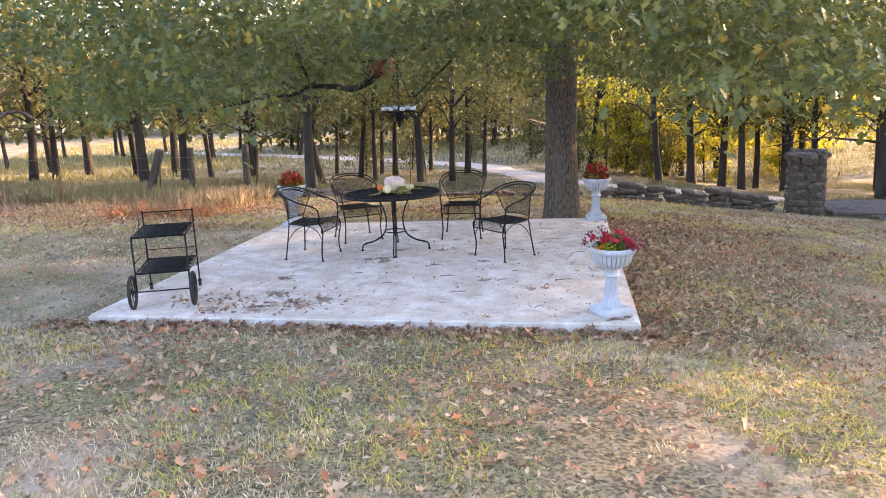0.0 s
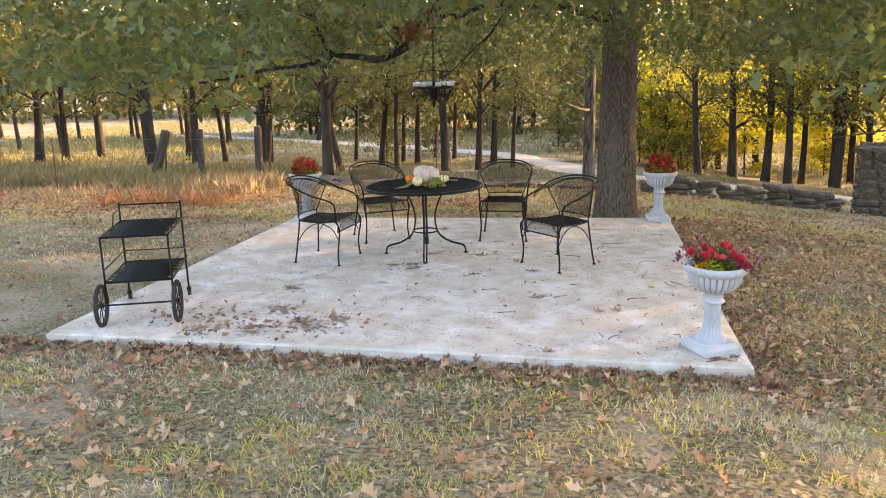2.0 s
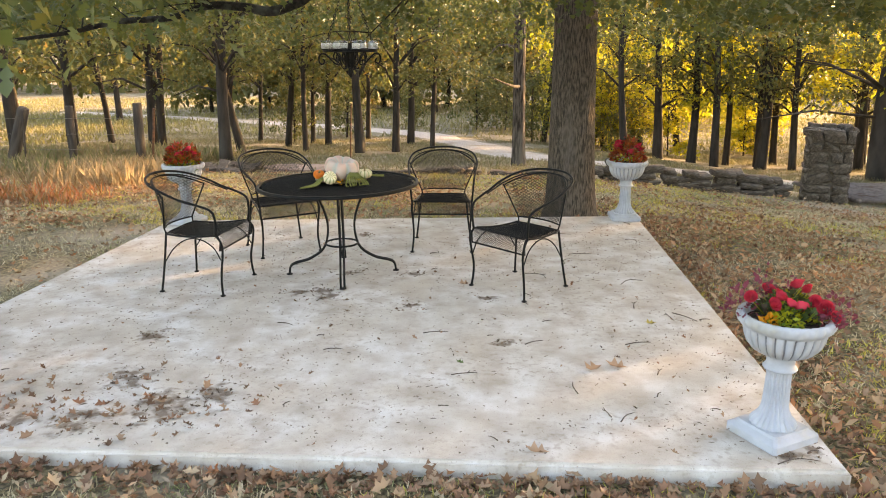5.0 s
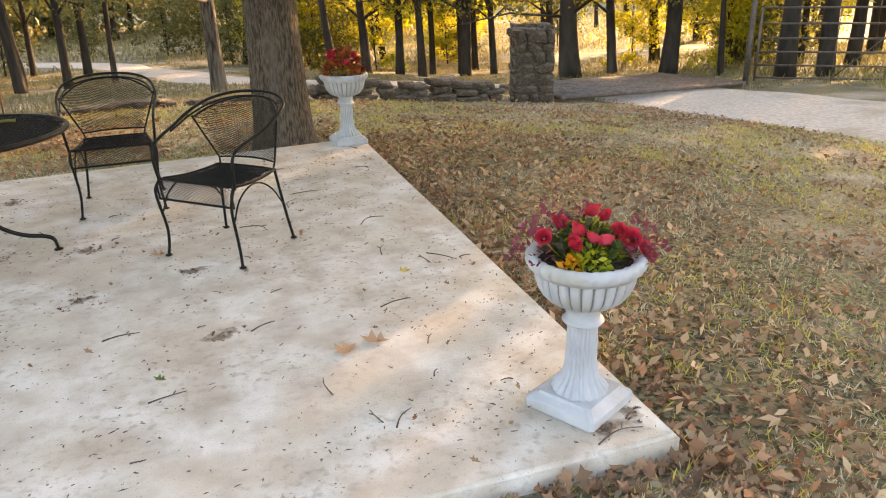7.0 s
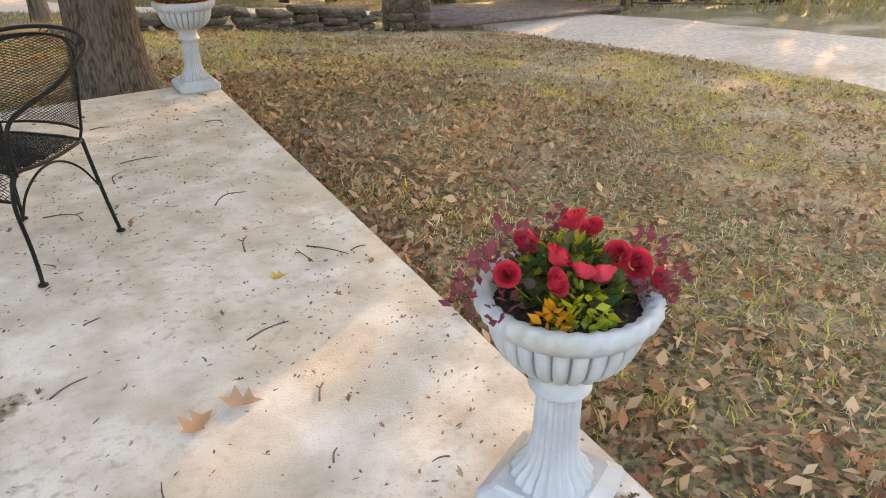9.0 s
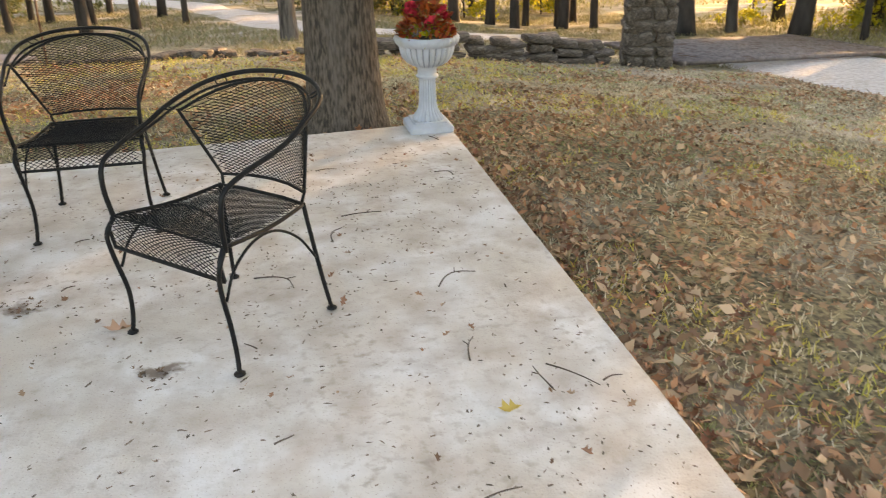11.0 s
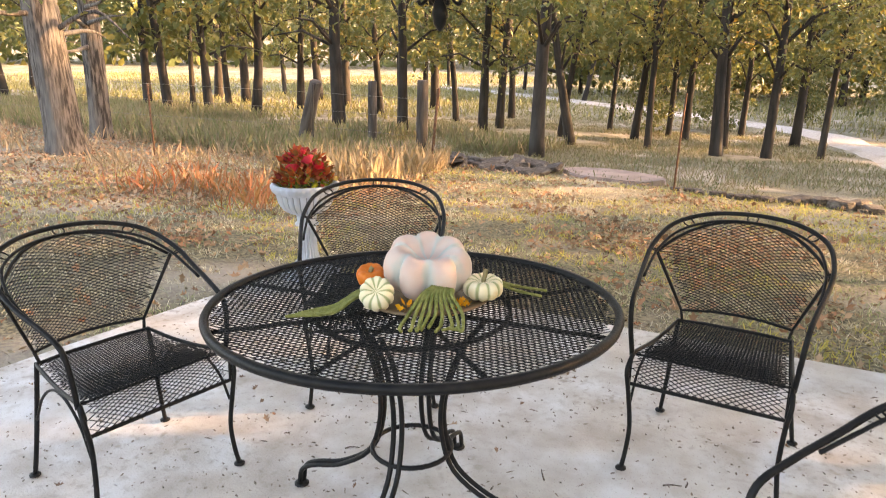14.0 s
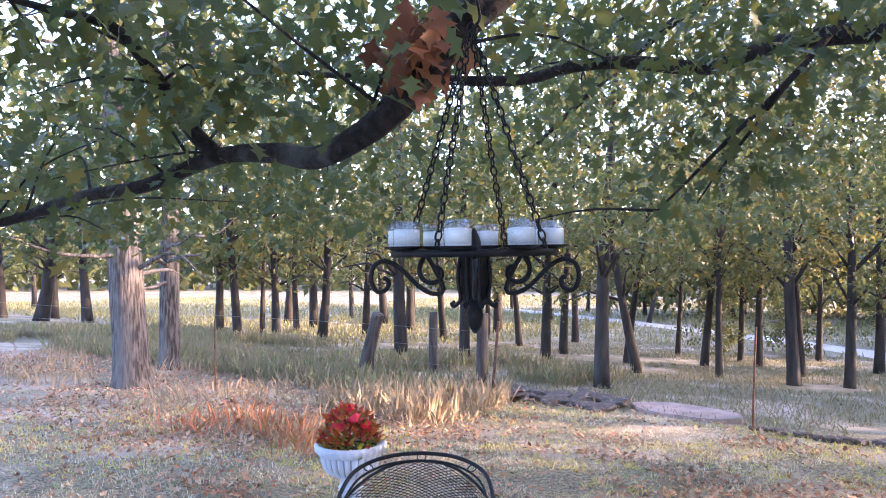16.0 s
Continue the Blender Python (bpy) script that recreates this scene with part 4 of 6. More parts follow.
    # chains of links up to the hook
    top = Vector((0, 0.0, 0.55))
    for k in range(4):
        t = k * math.pi / 2 + math.pi / 4
        a = Vector((R * math.cos(t), R * math.sin(t), 0.008))
        n = 26
        bm = bmesh.new()
        d = (top - a) / n
        s1 = d.normalized().orthogonal().normalized()
        for i in range(n):
            mid = a + d * (i + 0.5)
            side = Matrix.Rotation(math.pi / 2 * (i % 2), 3, d.normalized()) @ s1
            tube(bm, [mid + d.normalized() * math.cos(q * math.pi / 4) * d.length * 0.62 + side * math.sin(q * math.pi / 4) * 0.008 for q in range(8)], 0.0026, 4, True)
        part("chain", bm, M_IRON, c)
    bm = bmesh.new()
    tube(bm, curve_points([top + Vector((0, 0, -0.01)), top + Vector((0.02, 0, 0.01)), top + Vector((0.02, 0, 0.04)), top + Vector((0.0, 0, 0.12))], 4), 0.004, 5)
    part("hook", bm, M_IRON, c)


build_chandelier()


# ---- the big oak over the patio ----
def trunk_mesh(bm, base, top_z, r0, r1, lean=(0, 0), flare=1.5, sides=28, rows=26, ridges=0.10):
    """A furrowed trunk with a flared foot."""
    rings = []
    for i in range(rows + 1):
        t = (i / rows) ** 1.5
        z = base[2] + (top_z - base[2]) * t
        h = z - base[2]
        r = (r0 + (r1 - r0) * t) * (1 + (flare - 1) * math.exp(-h / 0.28))
        ring = []
        for k in range(sides):
            a = 2 * math.pi * k / sides
            q = r * (1 + ridges * noise.noise(Vector((math.cos(a) * 4, math.sin(a) * 4, z * 0.5))) + 0.05 * math.sin(5 * a) * math.exp(-h / 0.3))
            ring.append(bm.verts.new((base[0] + lean[0] * h + q * math.cos(a), base[1] + lean[1] * h + q * math.sin(a), z)))
        rings.append(ring)
    for a, b in zip(rings, rings[1:]):
        for k in range(sides):
            bm.faces.new((a[k], a[(k + 1) % sides], b[(k + 1) % sides], b[k]))
    bm.faces.new(rings[-1])


OAK_AT = (-0.62, 5.45)


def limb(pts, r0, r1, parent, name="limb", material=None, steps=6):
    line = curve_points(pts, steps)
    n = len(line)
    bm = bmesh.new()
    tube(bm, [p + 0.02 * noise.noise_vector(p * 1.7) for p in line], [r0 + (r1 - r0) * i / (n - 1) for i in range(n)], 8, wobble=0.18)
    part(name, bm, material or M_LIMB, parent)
    return line


def build_oak():
    rng = np.random.default_rng(11)
    oak = thing("oak_tree", pose(0, 0, 0), "large spreading oak with dark furrowed bark over the patio", "tree")
    bm = bmesh.new()
    trunk_mesh(bm, (OAK_AT[0], OAK_AT[1], -0.35), 7.5, 0.262, 0.15, (-0.01, 0.0), 1.5)
    part("trunk", bm, M_BARK, oak)
    twigs = []
    named = [
        ([(-0.7, 5.35, 2.9), (-1.3, 4.85, 3.05), (-2.0, 3.9, 2.95), (-2.5, 3.25, 2.68), (-2.73, 2.95, 2.40), (-2.84, 2.86, 2.235), (-2.93, 2.82, 2.13), (-3.04, 2.8, 2.06), (-3.2, 2.78, 2.01), (-3.39, 2.77, 2.045), (-3.67, 2.77, 2.06), (-3.93, 2.66, 1.97), (-4.32, 2.6, 1.93), (-4.64, 2.5, 1.86), (-5.0, 2.4, 1.8)], 0.068, 0.013),
        ([(-0.75, 5.3, 2.45), (-1.35, 5.25, 2.62), (-2.0, 5.1, 2.68), (-2.3, 5.0, 2.67), (-2.47, 4.8, 2.61), (-2.63, 4.6, 2.53), (-2.85, 4.3, 2.52), (-3.02, 4.0, 2.46), (-3.04, 3.6, 2.36), (-3.39, 3.3, 2.36), (-3.7, 3.1, 2.40)], 0.06, 0.010),
        ([(-3.67, 2.77, 2.06), (-3.70, 2.70, 2.14), (-3.73, 2.66, 2.23), (-3.76, 2.6, 2.33), (-3.72, 2.45, 2.43), (-3.79, 2.3, 2.46), (-3.9, 2.1, 2.5)], 0.030, 0.009),
        ([(-2.0, 4.3, 2.62), (-2.14, 4.0, 2.33), (-2.25, 4.0, 2.23), (-2.39, 4.0, 2.11), (-2.54, 4.0, 1.96), (-2.67, 4.0, 1.83)], 0.014, 0.004),
        ([(-2.14, 4.0, 2.33), (-2.30, 4.03, 2.16), (-2.42, 4.06, 2.03), (-2.52, 4.1, 1.90)], 0.009, 0.003),
    ]
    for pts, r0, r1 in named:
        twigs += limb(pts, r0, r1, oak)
    for k in range(13):
        a = k * 2.399 + 0.4
        z0 = 2.6 + 0.28 * k
        reach = rng.uniform(4.2, 6.6) * (1 - 0.03 * k)
        d = Vector((math.cos(a), math.sin(a), 0))
        p0 = Vector((OAK_AT[0], OAK_AT[1], z0))
        pts = [p0, p0 + d * reach * 0.3 + Vector((0, 0, 0.55)), p0 + d * reach * 0.6 + Vector((rng.normal(0, 0.3), rng.normal(0, 0.3), 0.5)), p0 + d * reach + Vector((0, 0, -0.2 - 0.25 * rng.random()))]
        line = limb(pts, 0.075, 0.014, oak)
        twigs += line[5:]
        for j in range(3):
            q = line[int(len(line) * (0.4 + 0.18 * j))]
            e = q + Vector((rng.normal(0, 0.8), rng.normal(0, 0.8), rng.uniform(-0.5, 0.5)))
            twigs += limb([q, (q + e) / 2 + Vector((0, 0, 0.12)), e], 0.025, 0.006, oak, "branch", steps=4)
    # bare twigs on the low boughs over the table
    low_bough = [q for q in twigs if q.x < -2.6 and q.y < 4.4 and q.z < 2.7]
    for k in range(34):
        q = low_bough[int(rng.integers(0, len(low_bough)))]
        e = q + Vector((rng.normal(-0.15, 0.28), rng.normal(0.1, 0.28), rng.uniform(-0.12, 0.42)))
        limb([q, (q + e) / 2 + Vector((rng.normal(0, 0.05), rng.normal(0, 0.05), 0.05)), e], 0.0065, 0.0018, oak, "branch", steps=4)
    # sprays of lobed leaves round the limbs and through the crown
    spots = []
    n = 3700
    while len(spots) < n:
        a, r = rng.uniform(0, 2 * np.pi), 7.0 * math.sqrt(rng.uniform(0.01, 1))
        low = 2.75 - 0.05 * r - 0.75 * max(0, (r - 2.4) / 4.0) ** 1.3 + 0.35 * noise.noise(Vector((math.cos(a) * r * 0.6, math.sin(a) * r * 0.6, 0))) - 0.25 * min(1, max(0, r * math.cos(a) - 0.9) / 1.2)
        low = max(low, 1.85)
        z = low + (rng.exponential(0.55) if rng.random() < 0.62 else rng.uniform(0, 5.2 - 0.4 * r))
        x, y = OAK_AT[0] + r * math.cos(a), OAK_AT[1] + r * math.sin(a)
        if y < -1.6 or (abs(x + 1.5) < 1.5 and y < 3.2 and z < 2.5) or (abs(x + 2.9) < 1.6 and abs(y - 2.6) < 1.6 and z < 2.2):
            continue
        spots.append((x, y, z))
    # boughs that hang in front of the trunk and out over the lawn
    for count, lo, hi in ((90, (-1.7, 3.6, 2.12), (0.5, 5.0, 2.9)), (230, (0.4, 2.6, 1.98), (3.6, 6.5, 2.8)), (520, (-6.8, 0.6, 2.45), (3.4, 2.1, 3.3)), (90, (-7.0, 2.5, 2.0), (-5.2, 6.0, 2.6))):
        for _ in range(count):
            spots.append(tuple(rng.uniform(u, w) for u, w in zip(lo, hi)))
    for q in twigs[::2]:
        spots.append((q.x + rng.normal(0, 0.12), q.y + rng.normal(0, 0.12), q.z + 0.06 + abs(rng.normal(0, 0.10))))
    spots = np.array([s for s in spots if not (abs(s[0] + 2.5) < 0.6 and abs(s[1] - 2.6) < 0.7 and s[2] < 2.3)])
    per = 17
    c = np.repeat(spots, per, 0) + rng.normal(0, 1, (len(spots) * per, 3)) * (0.17, 0.17, 0.11)
    m = len(c)
    rot = turns(rng.uniform(0, 2 * np.pi, m), rng.normal(-0.55, 0.5, m), rng.normal(0, 0.5, m))
    # the boughs over the table are seen close: fully lobed leaves there
    size = rng.uniform(0.065, 0.115, m)
    close = (np.hypot(c[:, 0] + 3.2, c[:, 1] - 3.2) < 2.4) & (c[:, 2] < 3.2)
    v, f = strew(OAK_SMALL, c[~close], rot[~close], size[~close])
    v2, f2 = strew(OAK, c[close], rot[close], np.stack([size[close] * 0.82, size[close], size[close]], -1))
    v, f = np.concatenate([v, v2]), np.concatenate([f, f2 + len(v)])
    crown = new("crown", raw_mesh("crown", v, f, M_OAK_LEAF))
    crown.parent = oak
    tagged(crown, "dense green lobed leaves with a few turning yellow")
    # a few turned russet leaves by the chain
    k = 46
    c = np.array([-2.82, 2.78, 2.30]) + rng.normal(0, 1, (k, 3)) * (0.06, 0.06, 0.045)
    v, f = strew(OAK, c, turns(rng.uniform(0, 6.28, k), rng.normal(-1.0, 0.4, k), rng.normal(0, 0.4, k)), rng.uniform(0.08, 0.13, k))
    part_ob = new("russet_leaves", raw_mesh("russet_leaves", v, f, M_RUSSET))
    part_ob.parent = oak


build_oak()


# ---- the woods ----
def on_road_at(x, y):
    return min(math.hypot(x - p.x, y - p.y) for p in curve_points([(a, b, 0) for a, b in ROAD], 8)) < 2.6


def tree_model(seed, leaf, n_leaves, crown_low, crown_top, spread, material):
    """Meshes for a slim tree one wide unit thick at the foot: trunk with limbs, and crown."""
    rng = np.random.default_rng(seed)
    bm = bmesh.new()
    h = crown_top
    bend = rng.normal(0, 0.10, 2)
    line = [Vector((bend[0] * math.sin(z * 0.6) , bend[1] * math.sin(z * 0.5 + 1), z)) for z in np.linspace(-0.4, h, 12)]
    rr = [0.15 * (1.25 if i == 0 else 1.08 if i == 1 else 1) * (1 - 0.8 * i / 11) for i in range(12)]
    tube(bm, line, rr, 9, wobble=0.15)
    ends = []
    for k in range(18):
        i = 3 + k % 8
        a = rng.uniform(0, 6.28)
        p = line[i]
        reach = spread * rng.uniform(0.5, 1.0) * (1 - 0.35 * i / 11)
        e = p + Vector((math.cos(a) * reach, math.sin(a) * reach, rng.uniform(0.1, 1.1)))
        mid = (p + e) / 2 + Vector((0, 0, 0.25))
        tube(bm, [p, mid, e], [0.045, 0.03, 0.01], 5)
        ends += [e, mid]
    me = bpy.data.meshes.new("trunk")
    bmesh.ops.recalc_face_normals(bm, faces=bm.faces)
    bm.to_mesh(me)
    bm.free()
    me.shade_smooth()
    # leaves gather in loose sprays round the twigs, with gaps between the sprays
    clumps = 46
    a = rng.uniform(0, 2 * np.pi, clumps)
    z = crown_low + (crown_top + 0.8 - crown_low) * rng.beta(1.1, 1.3, clumps)
    t = (z - crown_low) / (crown_top + 0.8 - crown_low)
    r = spread * rng.uniform(0.15, 1, clumps) ** 0.6 * (0.55 + 0.9 * np.sin(np.pi * np.clip(t, 0.08, 0.95)))
    cc = np.stack([r * np.cos(a), r * np.sin(a), z], -1)
    cc = np.concatenate([cc, np.array([tuple(e) for e in ends])])
    weight = rng.uniform(0.3, 1.6, len(cc))
    idx = rng.choice(len(cc), n_leaves, p=weight / weight.sum())
    wide = rng.uniform(0.14, 0.34, len(cc))[idx][:, None]
    c = cc[idx] + rng.normal(0, 1, (n_leaves, 3)) * wide * (1, 1, 0.6)
    rot = turns(rng.uniform(0, 6.28, n_leaves), rng.normal(-0.5, 0.6, n_leaves), rng.normal(0, 0.6, n_leaves))
    v, f = strew(LEAF, c, rot, rng.uniform(0.6, 1.2, n_leaves) * leaf)
    return me, raw_mesh("crown", v, f, material)


models = [tree_model(40 + i, 0.15, (2900, 2700, 3100, 2900, 3600, 3400)[i], (1.8, 2.4, 2.1)[i % 3], (8.5, 9.5, 7.5)[i % 3], (1.9, 1.6, 2.2)[i % 3], (M_WOOD_LEAF, M_WOOD_LEAF, M_GOLD_LEAF)[i // 2]) for i in range(6)]

far_crowns = [tree_model(40 + i, 0.29, (950, 900, 1000, 950, 1200, 1150)[i], (1.8, 2.4, 2.1)[i % 3], (8.5, 9.5, 7.5)[i % 3], (1.9, 1.6, 2.2)[i % 3], (M_WOOD_LEAF, M_WOOD_LEAF, M_GOLD_LEAF)[i // 2])[1] for i in range(6)]


def tree(x, y, wide, k, label, group, bark=M_BARK_FAR, size=1.0):
    trunk_me, crown_me = models[k]
    if math.hypot(x, y) > 25 and k < 6:
        crown_me = far_crowns[k]
    lean = 0.8 if x > 3 else 11 if (x * 13 + y * 29) % 6 < 1 else 3.0
    t = thing("tree", pose(x, y, float(ground_z(x, y)), lean * math.sin(x * 5.1), lean * math.cos(y * 4.3) - (3.5 if x > 3 else 0)) @ Matrix.Scale(size, 4), label, "tree", group)
    a = new("trunk", trunk_me)
    if not trunk_me.materials:
        trunk_me.materials.append(bark)
    b = new("crown", crown_me)
    for o in (a, b):
        o.parent = t
    s = wide / 0.3
    turn_z = (x * 37.0 + y * 91.0) % 360
    a.matrix_basis = pose(0, 0, 0, 0, 0, turn_z) @ Matrix.Diagonal((s, s, 1, 1))
    q = 0.85 + 0.3 * ((x * 7.3 + y * 3.1) % 1.0)
    b.matrix_basis = pose(0, 0, 0, 0, 0, turn_z) @ Matrix.Diagonal((q, q, 0.95 + 0.2 * ((x * 3.7) % 1.0), 1))
    return t


under = tree_model(61, 0.21, 2600, 0.25, 3.4, 1.5, M_GOLD_LEAF)
models += [under, tree_model(62, 0.20, 2000, 0.3, 2.8, 1.3, M_WOOD_LEAF)]


# trees west of the drive: x, y, width of trunk
WEST = [(-33.8, 15.8, 0.6), (-32.0, 17.0, 0.42), (-30.5, 17.8, 0.3), (-22.6, 15.0, 0.24), (-22.4, 16.6, 0.3), (-20.7, 15.9, 0.3), (-20.5, 17.2, 0.3), (-23.5, 19.2, 0.2), (-24, 21.4, 0.26), (-19.8, 18.6, 0.34), (-22.4, 23.6, 0.34), (-13.1, 14.9, 0.33), (-19.3, 24.6, 0.3), (-18.4, 26.4, 0.24), (-11.6, 19.2, 0.28), (-12.6, 22.1, 0.28), (-15.4, 23.9, 0.24)]
MIDDLE = [(-7.6, 14.3, 0.30), (-9.9, 20.6, 0.2), (-8.5, 18.1, 0.25), (-10.4, 26.0, 0.18), (-8.2, 22.1, 0.23), (-6.9, 18.9, 0.17), (-8.1, 24.9, 0.19), (-7.1, 23.2, 0.24), (-5.3, 18.6, 0.28), (-5.6, 21.2, 0.18), (-4.3, 19.2, 0.24), (-4.4, 24.6, 0.28), (-3.2, 20.4, 0.16), (-15.5, 28.5, 0.3), (-6.5, 28.0, 0.22), (-13.3, 17.7, 0.3)]
EAST = [(0.8, 28.0, 0.24), (4.3, 29.0, 0.25), (5.1, 30.0, 0.25), (4.6, 24.0, 0.36), (5.6, 23.4, 0.32), (6.1, 22.4, 0.28), (7.1, 24.4, 0.24), (7.8, 23.4, 0.24), (7.5, 22.2, 0.38), (9.1, 25.4, 0.24), (8.5, 22.0, 0.26), (8.9, 24.6, 0.26), (10.7, 22.2, 0.30), (3.2, 22.8, 0.27), (9.7, 18.4, 0.66), (11.0, 18.5, 0.33), (11.7, 16.7, 0.52), (12.4, 15.3, 0.18)]
BY_GATE = [(12.6, 13.2, 0.5), (13.7, 12.9, 0.44), (14.2, 11.2, 0.45), (16.5, 14.8, 0.4), (15.5, 18.5, 0.35), (14.5, 21.5, 0.4), (18.5, 10.5, 0.4), (12.2, 25.0, 0.3), (13.5, 28.0, 0.3), (2.5, 32.0, 0.3), (7.0, 31.0, 0.3), (10.0, 31.5, 0.3)]
for n, (row, text) in enumerate(((WEST, "slim oak with dark trunk and thin green crown"), (MIDDLE, "slim oak with dark trunk and olive green crown"), (EAST, "slim oak with dark trunk and yellowing crown"), (BY_GATE, "oak with dark trunk and golden backlit leaves"))):
    for i, (x, y, w) in enumerate(row):
        k = i % 4 if n < 2 else (4 + i % 2 if n == 3 or i % 3 == 0 else i % 4)
        tree(x, y, w, k, text, "trees of the woods")
rng = np.random.default_rng(77)
for i in range(54):
    a = rng.uniform(-1.25, 1.75)
    d = rng.uniform(38, 60)
    x, y = d * math.sin(a), d * math.cos(a)
    if abs(x + 9) < 8 and y < 46:
        continue
    tree(x, y, rng.uniform(0.25, 0.4), int(rng.integers(0, 4)) if x < 6 else int(rng.integers(3, 6)), "distant slim oak at the edge of the field", "trees beyond the field")
# guessed trees, mostly out of view, placed to block the low sun
for i in range(20):
    x, y = rng.uniform(16, 30), rng.uniform(3, 21)
    tree(x, y, rng.uniform(0.22, 0.36), 4 + i % 2, "slim golden-leaved oak added by guess beyond the gate", "golden trees beyond the gate")
for i in range(15):
    x, y = rng.uniform(1.5, 22), rng.uniform(26, 36)
    tree(x, y, 0.10, 6 + i % 2, "low golden sapling among the trunks", "golden saplings", size=rng.uniform(0.5, 0.95))
# low crowns added here to cut the sun leaking onto the slab
for i in range(8):
    x, y = rng.uniform(13.5, 21), rng.uniform(17, 22)
    tree(x, y, 0.08, 6 + i % 2, "bushy golden sapling added beyond the guard to block sun", "golden saplings", size=rng.uniform(0.5, 0.9))
for i in range(22):
    x, y = rng.uniform(-9, 3), rng.uniform(25, 36)
    if on_road_at(x, y):
        continue
    tree(x, y, 0.10, 7, "low green sapling at the edge of the field", "green saplings", size=rng.uniform(0.5, 1.0))


for i, (x, y) in enumerate(((-24, 28.5), (-28, 31), (-20.5, 30.5), (-27.5, 25.5), (-31.5, 27.5))):
    tree(x, y, 0.34, i % 4, "tall slim oak at the far edge of the woods", "trees of the woods", size=1.3)
# tall trees added out of view on the sun's side to shade the yard
for i in range(6):
    tree(32 + 1.6 * i, 14.0 + (i * 5.3) % 10.5, 0.4, 4 + i % 2, "tall golden oak added out of view on the sun side", "golden trees beyond the gate", size=1.35)
# a belt of low bushy trees along the far side of the field
rng = np.random.default_rng(79)
for i in range(24):
    x, y = -21 + 1.75 * i + rng.uniform(-0.8, 0.8), rng.uniform(47, 60)
    tree(x, y, 0.12, 7 if x < 8 else 6, "bushy oak on the far side of the field", "bushy trees beyond the field", size=rng.uniform(1.9, 2.8))
# more added golden trees, kept north of the low sun's path to the patio
rng = np.random.default_rng(78)
for i in range(12):
    x, y = rng.uniform(20, 31), rng.uniform(10, 34)
    if 0.81 * y - 0.587 * x < 4.4 or on_road_at(x, y):
        continue
    tree(x, y, rng.uniform(0.22, 0.36), 4 + i % 3, "slim golden-leaved oak added by guess beyond the gate", "golden trees beyond the gate")


# the second trunk behind the oak, and the old grey oak by the fence
def lone_tree(x, y, r, label, material, top, limbs, seed, crown_k=None, low=3.2, big=1.15):
    rng = np.random.default_rng(seed)
    z = float(ground_z(x, y))
    t = thing("tree", pose(x, y, z), label, "tree")
    bm = bmesh.new()
    trunk_mesh(bm, (0, 0, -0.25), top, r, r * 0.55, (rng.normal(0, 0.02), rng.normal(0, 0.02)), 1.55, 22, 20, 0.16)
    part("trunk", bm, material, t)
    for k in range(limbs):
        a = rng.uniform(0, 6.28)
        zz = rng.uniform(low * 0.55, top * 0.9)
        p = Vector((0, 0, zz))
        reach = rng.uniform(1.2, 2.6)
        d = Vector((math.cos(a), math.sin(a), 0))
        limb([p, p + d * reach * 0.5 + Vector((0, 0, rng.uniform(-0.1, 0.3))), p + d * reach + Vector((rng.normal(0, 0.2), rng.normal(0, 0.2), rng.uniform(-0.5, 0.5)))], 0.045, 0.008, t, "limb", material, 4)
    if crown_k is not None:
        o = new("crown", models[crown_k][1])
        o.parent = t
        o.matrix_basis = Matrix.Translation((0, 0, low - 2.0 - 1.6 * (big - 1.15))) @ Matrix.Scale(big, 4)


lone_tree(-0.82, 14.1, 0.15, "grey-barked oak with flared foot beside the drive", M_BARK_OLD, 8.0, 10, 5, 0, 3.2)
lone_tree(-12.3, 7.5, 0.27, "old grey oak with split bark and dead twigs beside the fence", M_BARK_OLD, 7.0, 26, 8, 0, 3.0, 1.7)
lone_tree(-14.3, 9.4, 0.19, "grey leaning oak behind the old oak", M_BARK_OLD, 7.5, 10, 12, 2, 3.0, 1.5)


def far_woods():
    """A ragged belt of trees that closes the view."""
    rng = np.random.default_rng(5)
    n = 46000
    a = rng.uniform(0, 2 * np.pi, n)
    d = rng.uniform(95, 125, n)
    x, y = d * np.sin(a), d * np.cos(a)
    top = 10.5 + 3.5 * np.sin(a * 23) * np.sin(a * 41) + 2.0 * np.sin(a * 7)
    z = ground_z(x, y) + top * rng.uniform(0, 1, n) ** 0.8
    rot = turns(rng.uniform(0, 6.28, n), rng.normal(-0.6, 0.6, n), rng.normal(0, 0.6, n))
    v, f = strew(LEAF, np.stack([x, y, z], -1), rot, rng.uniform(1.0, 2.4, n))
    tagged(new("far_woods", raw_mesh("far_woods", v, f, M_WOOD_LEAF)), "belt of distant woods beyond the golden field", "woods", kind="stuff")


far_woods()


# ---- stones ----
def stone_mesh(seed, flat=0.6):
    bm = bmesh.new()
    bmesh.ops.create_icosphere(bm, subdivisions=2, radius=0.5)
    for v in bm.verts:
        c = Vector([math.copysign(abs(q * 2) ** 0.40, q) * 0.41 for q in v.co])
        v.co = c * (1 + 0.24 * noise.noise(c * 2.2 + Vector((seed * 7.1, 0, 0))) + 0.07 * noise.noise(c * 6.5 + Vector((0, seed * 3.3, 0))))
    me = bpy.data.meshes.new("stone")
    bm.to_mesh(me)
    bm.free()
    me.materials.append(M_STONE)
    return me


STONES = [stone_mesh(i) for i in range(6)]


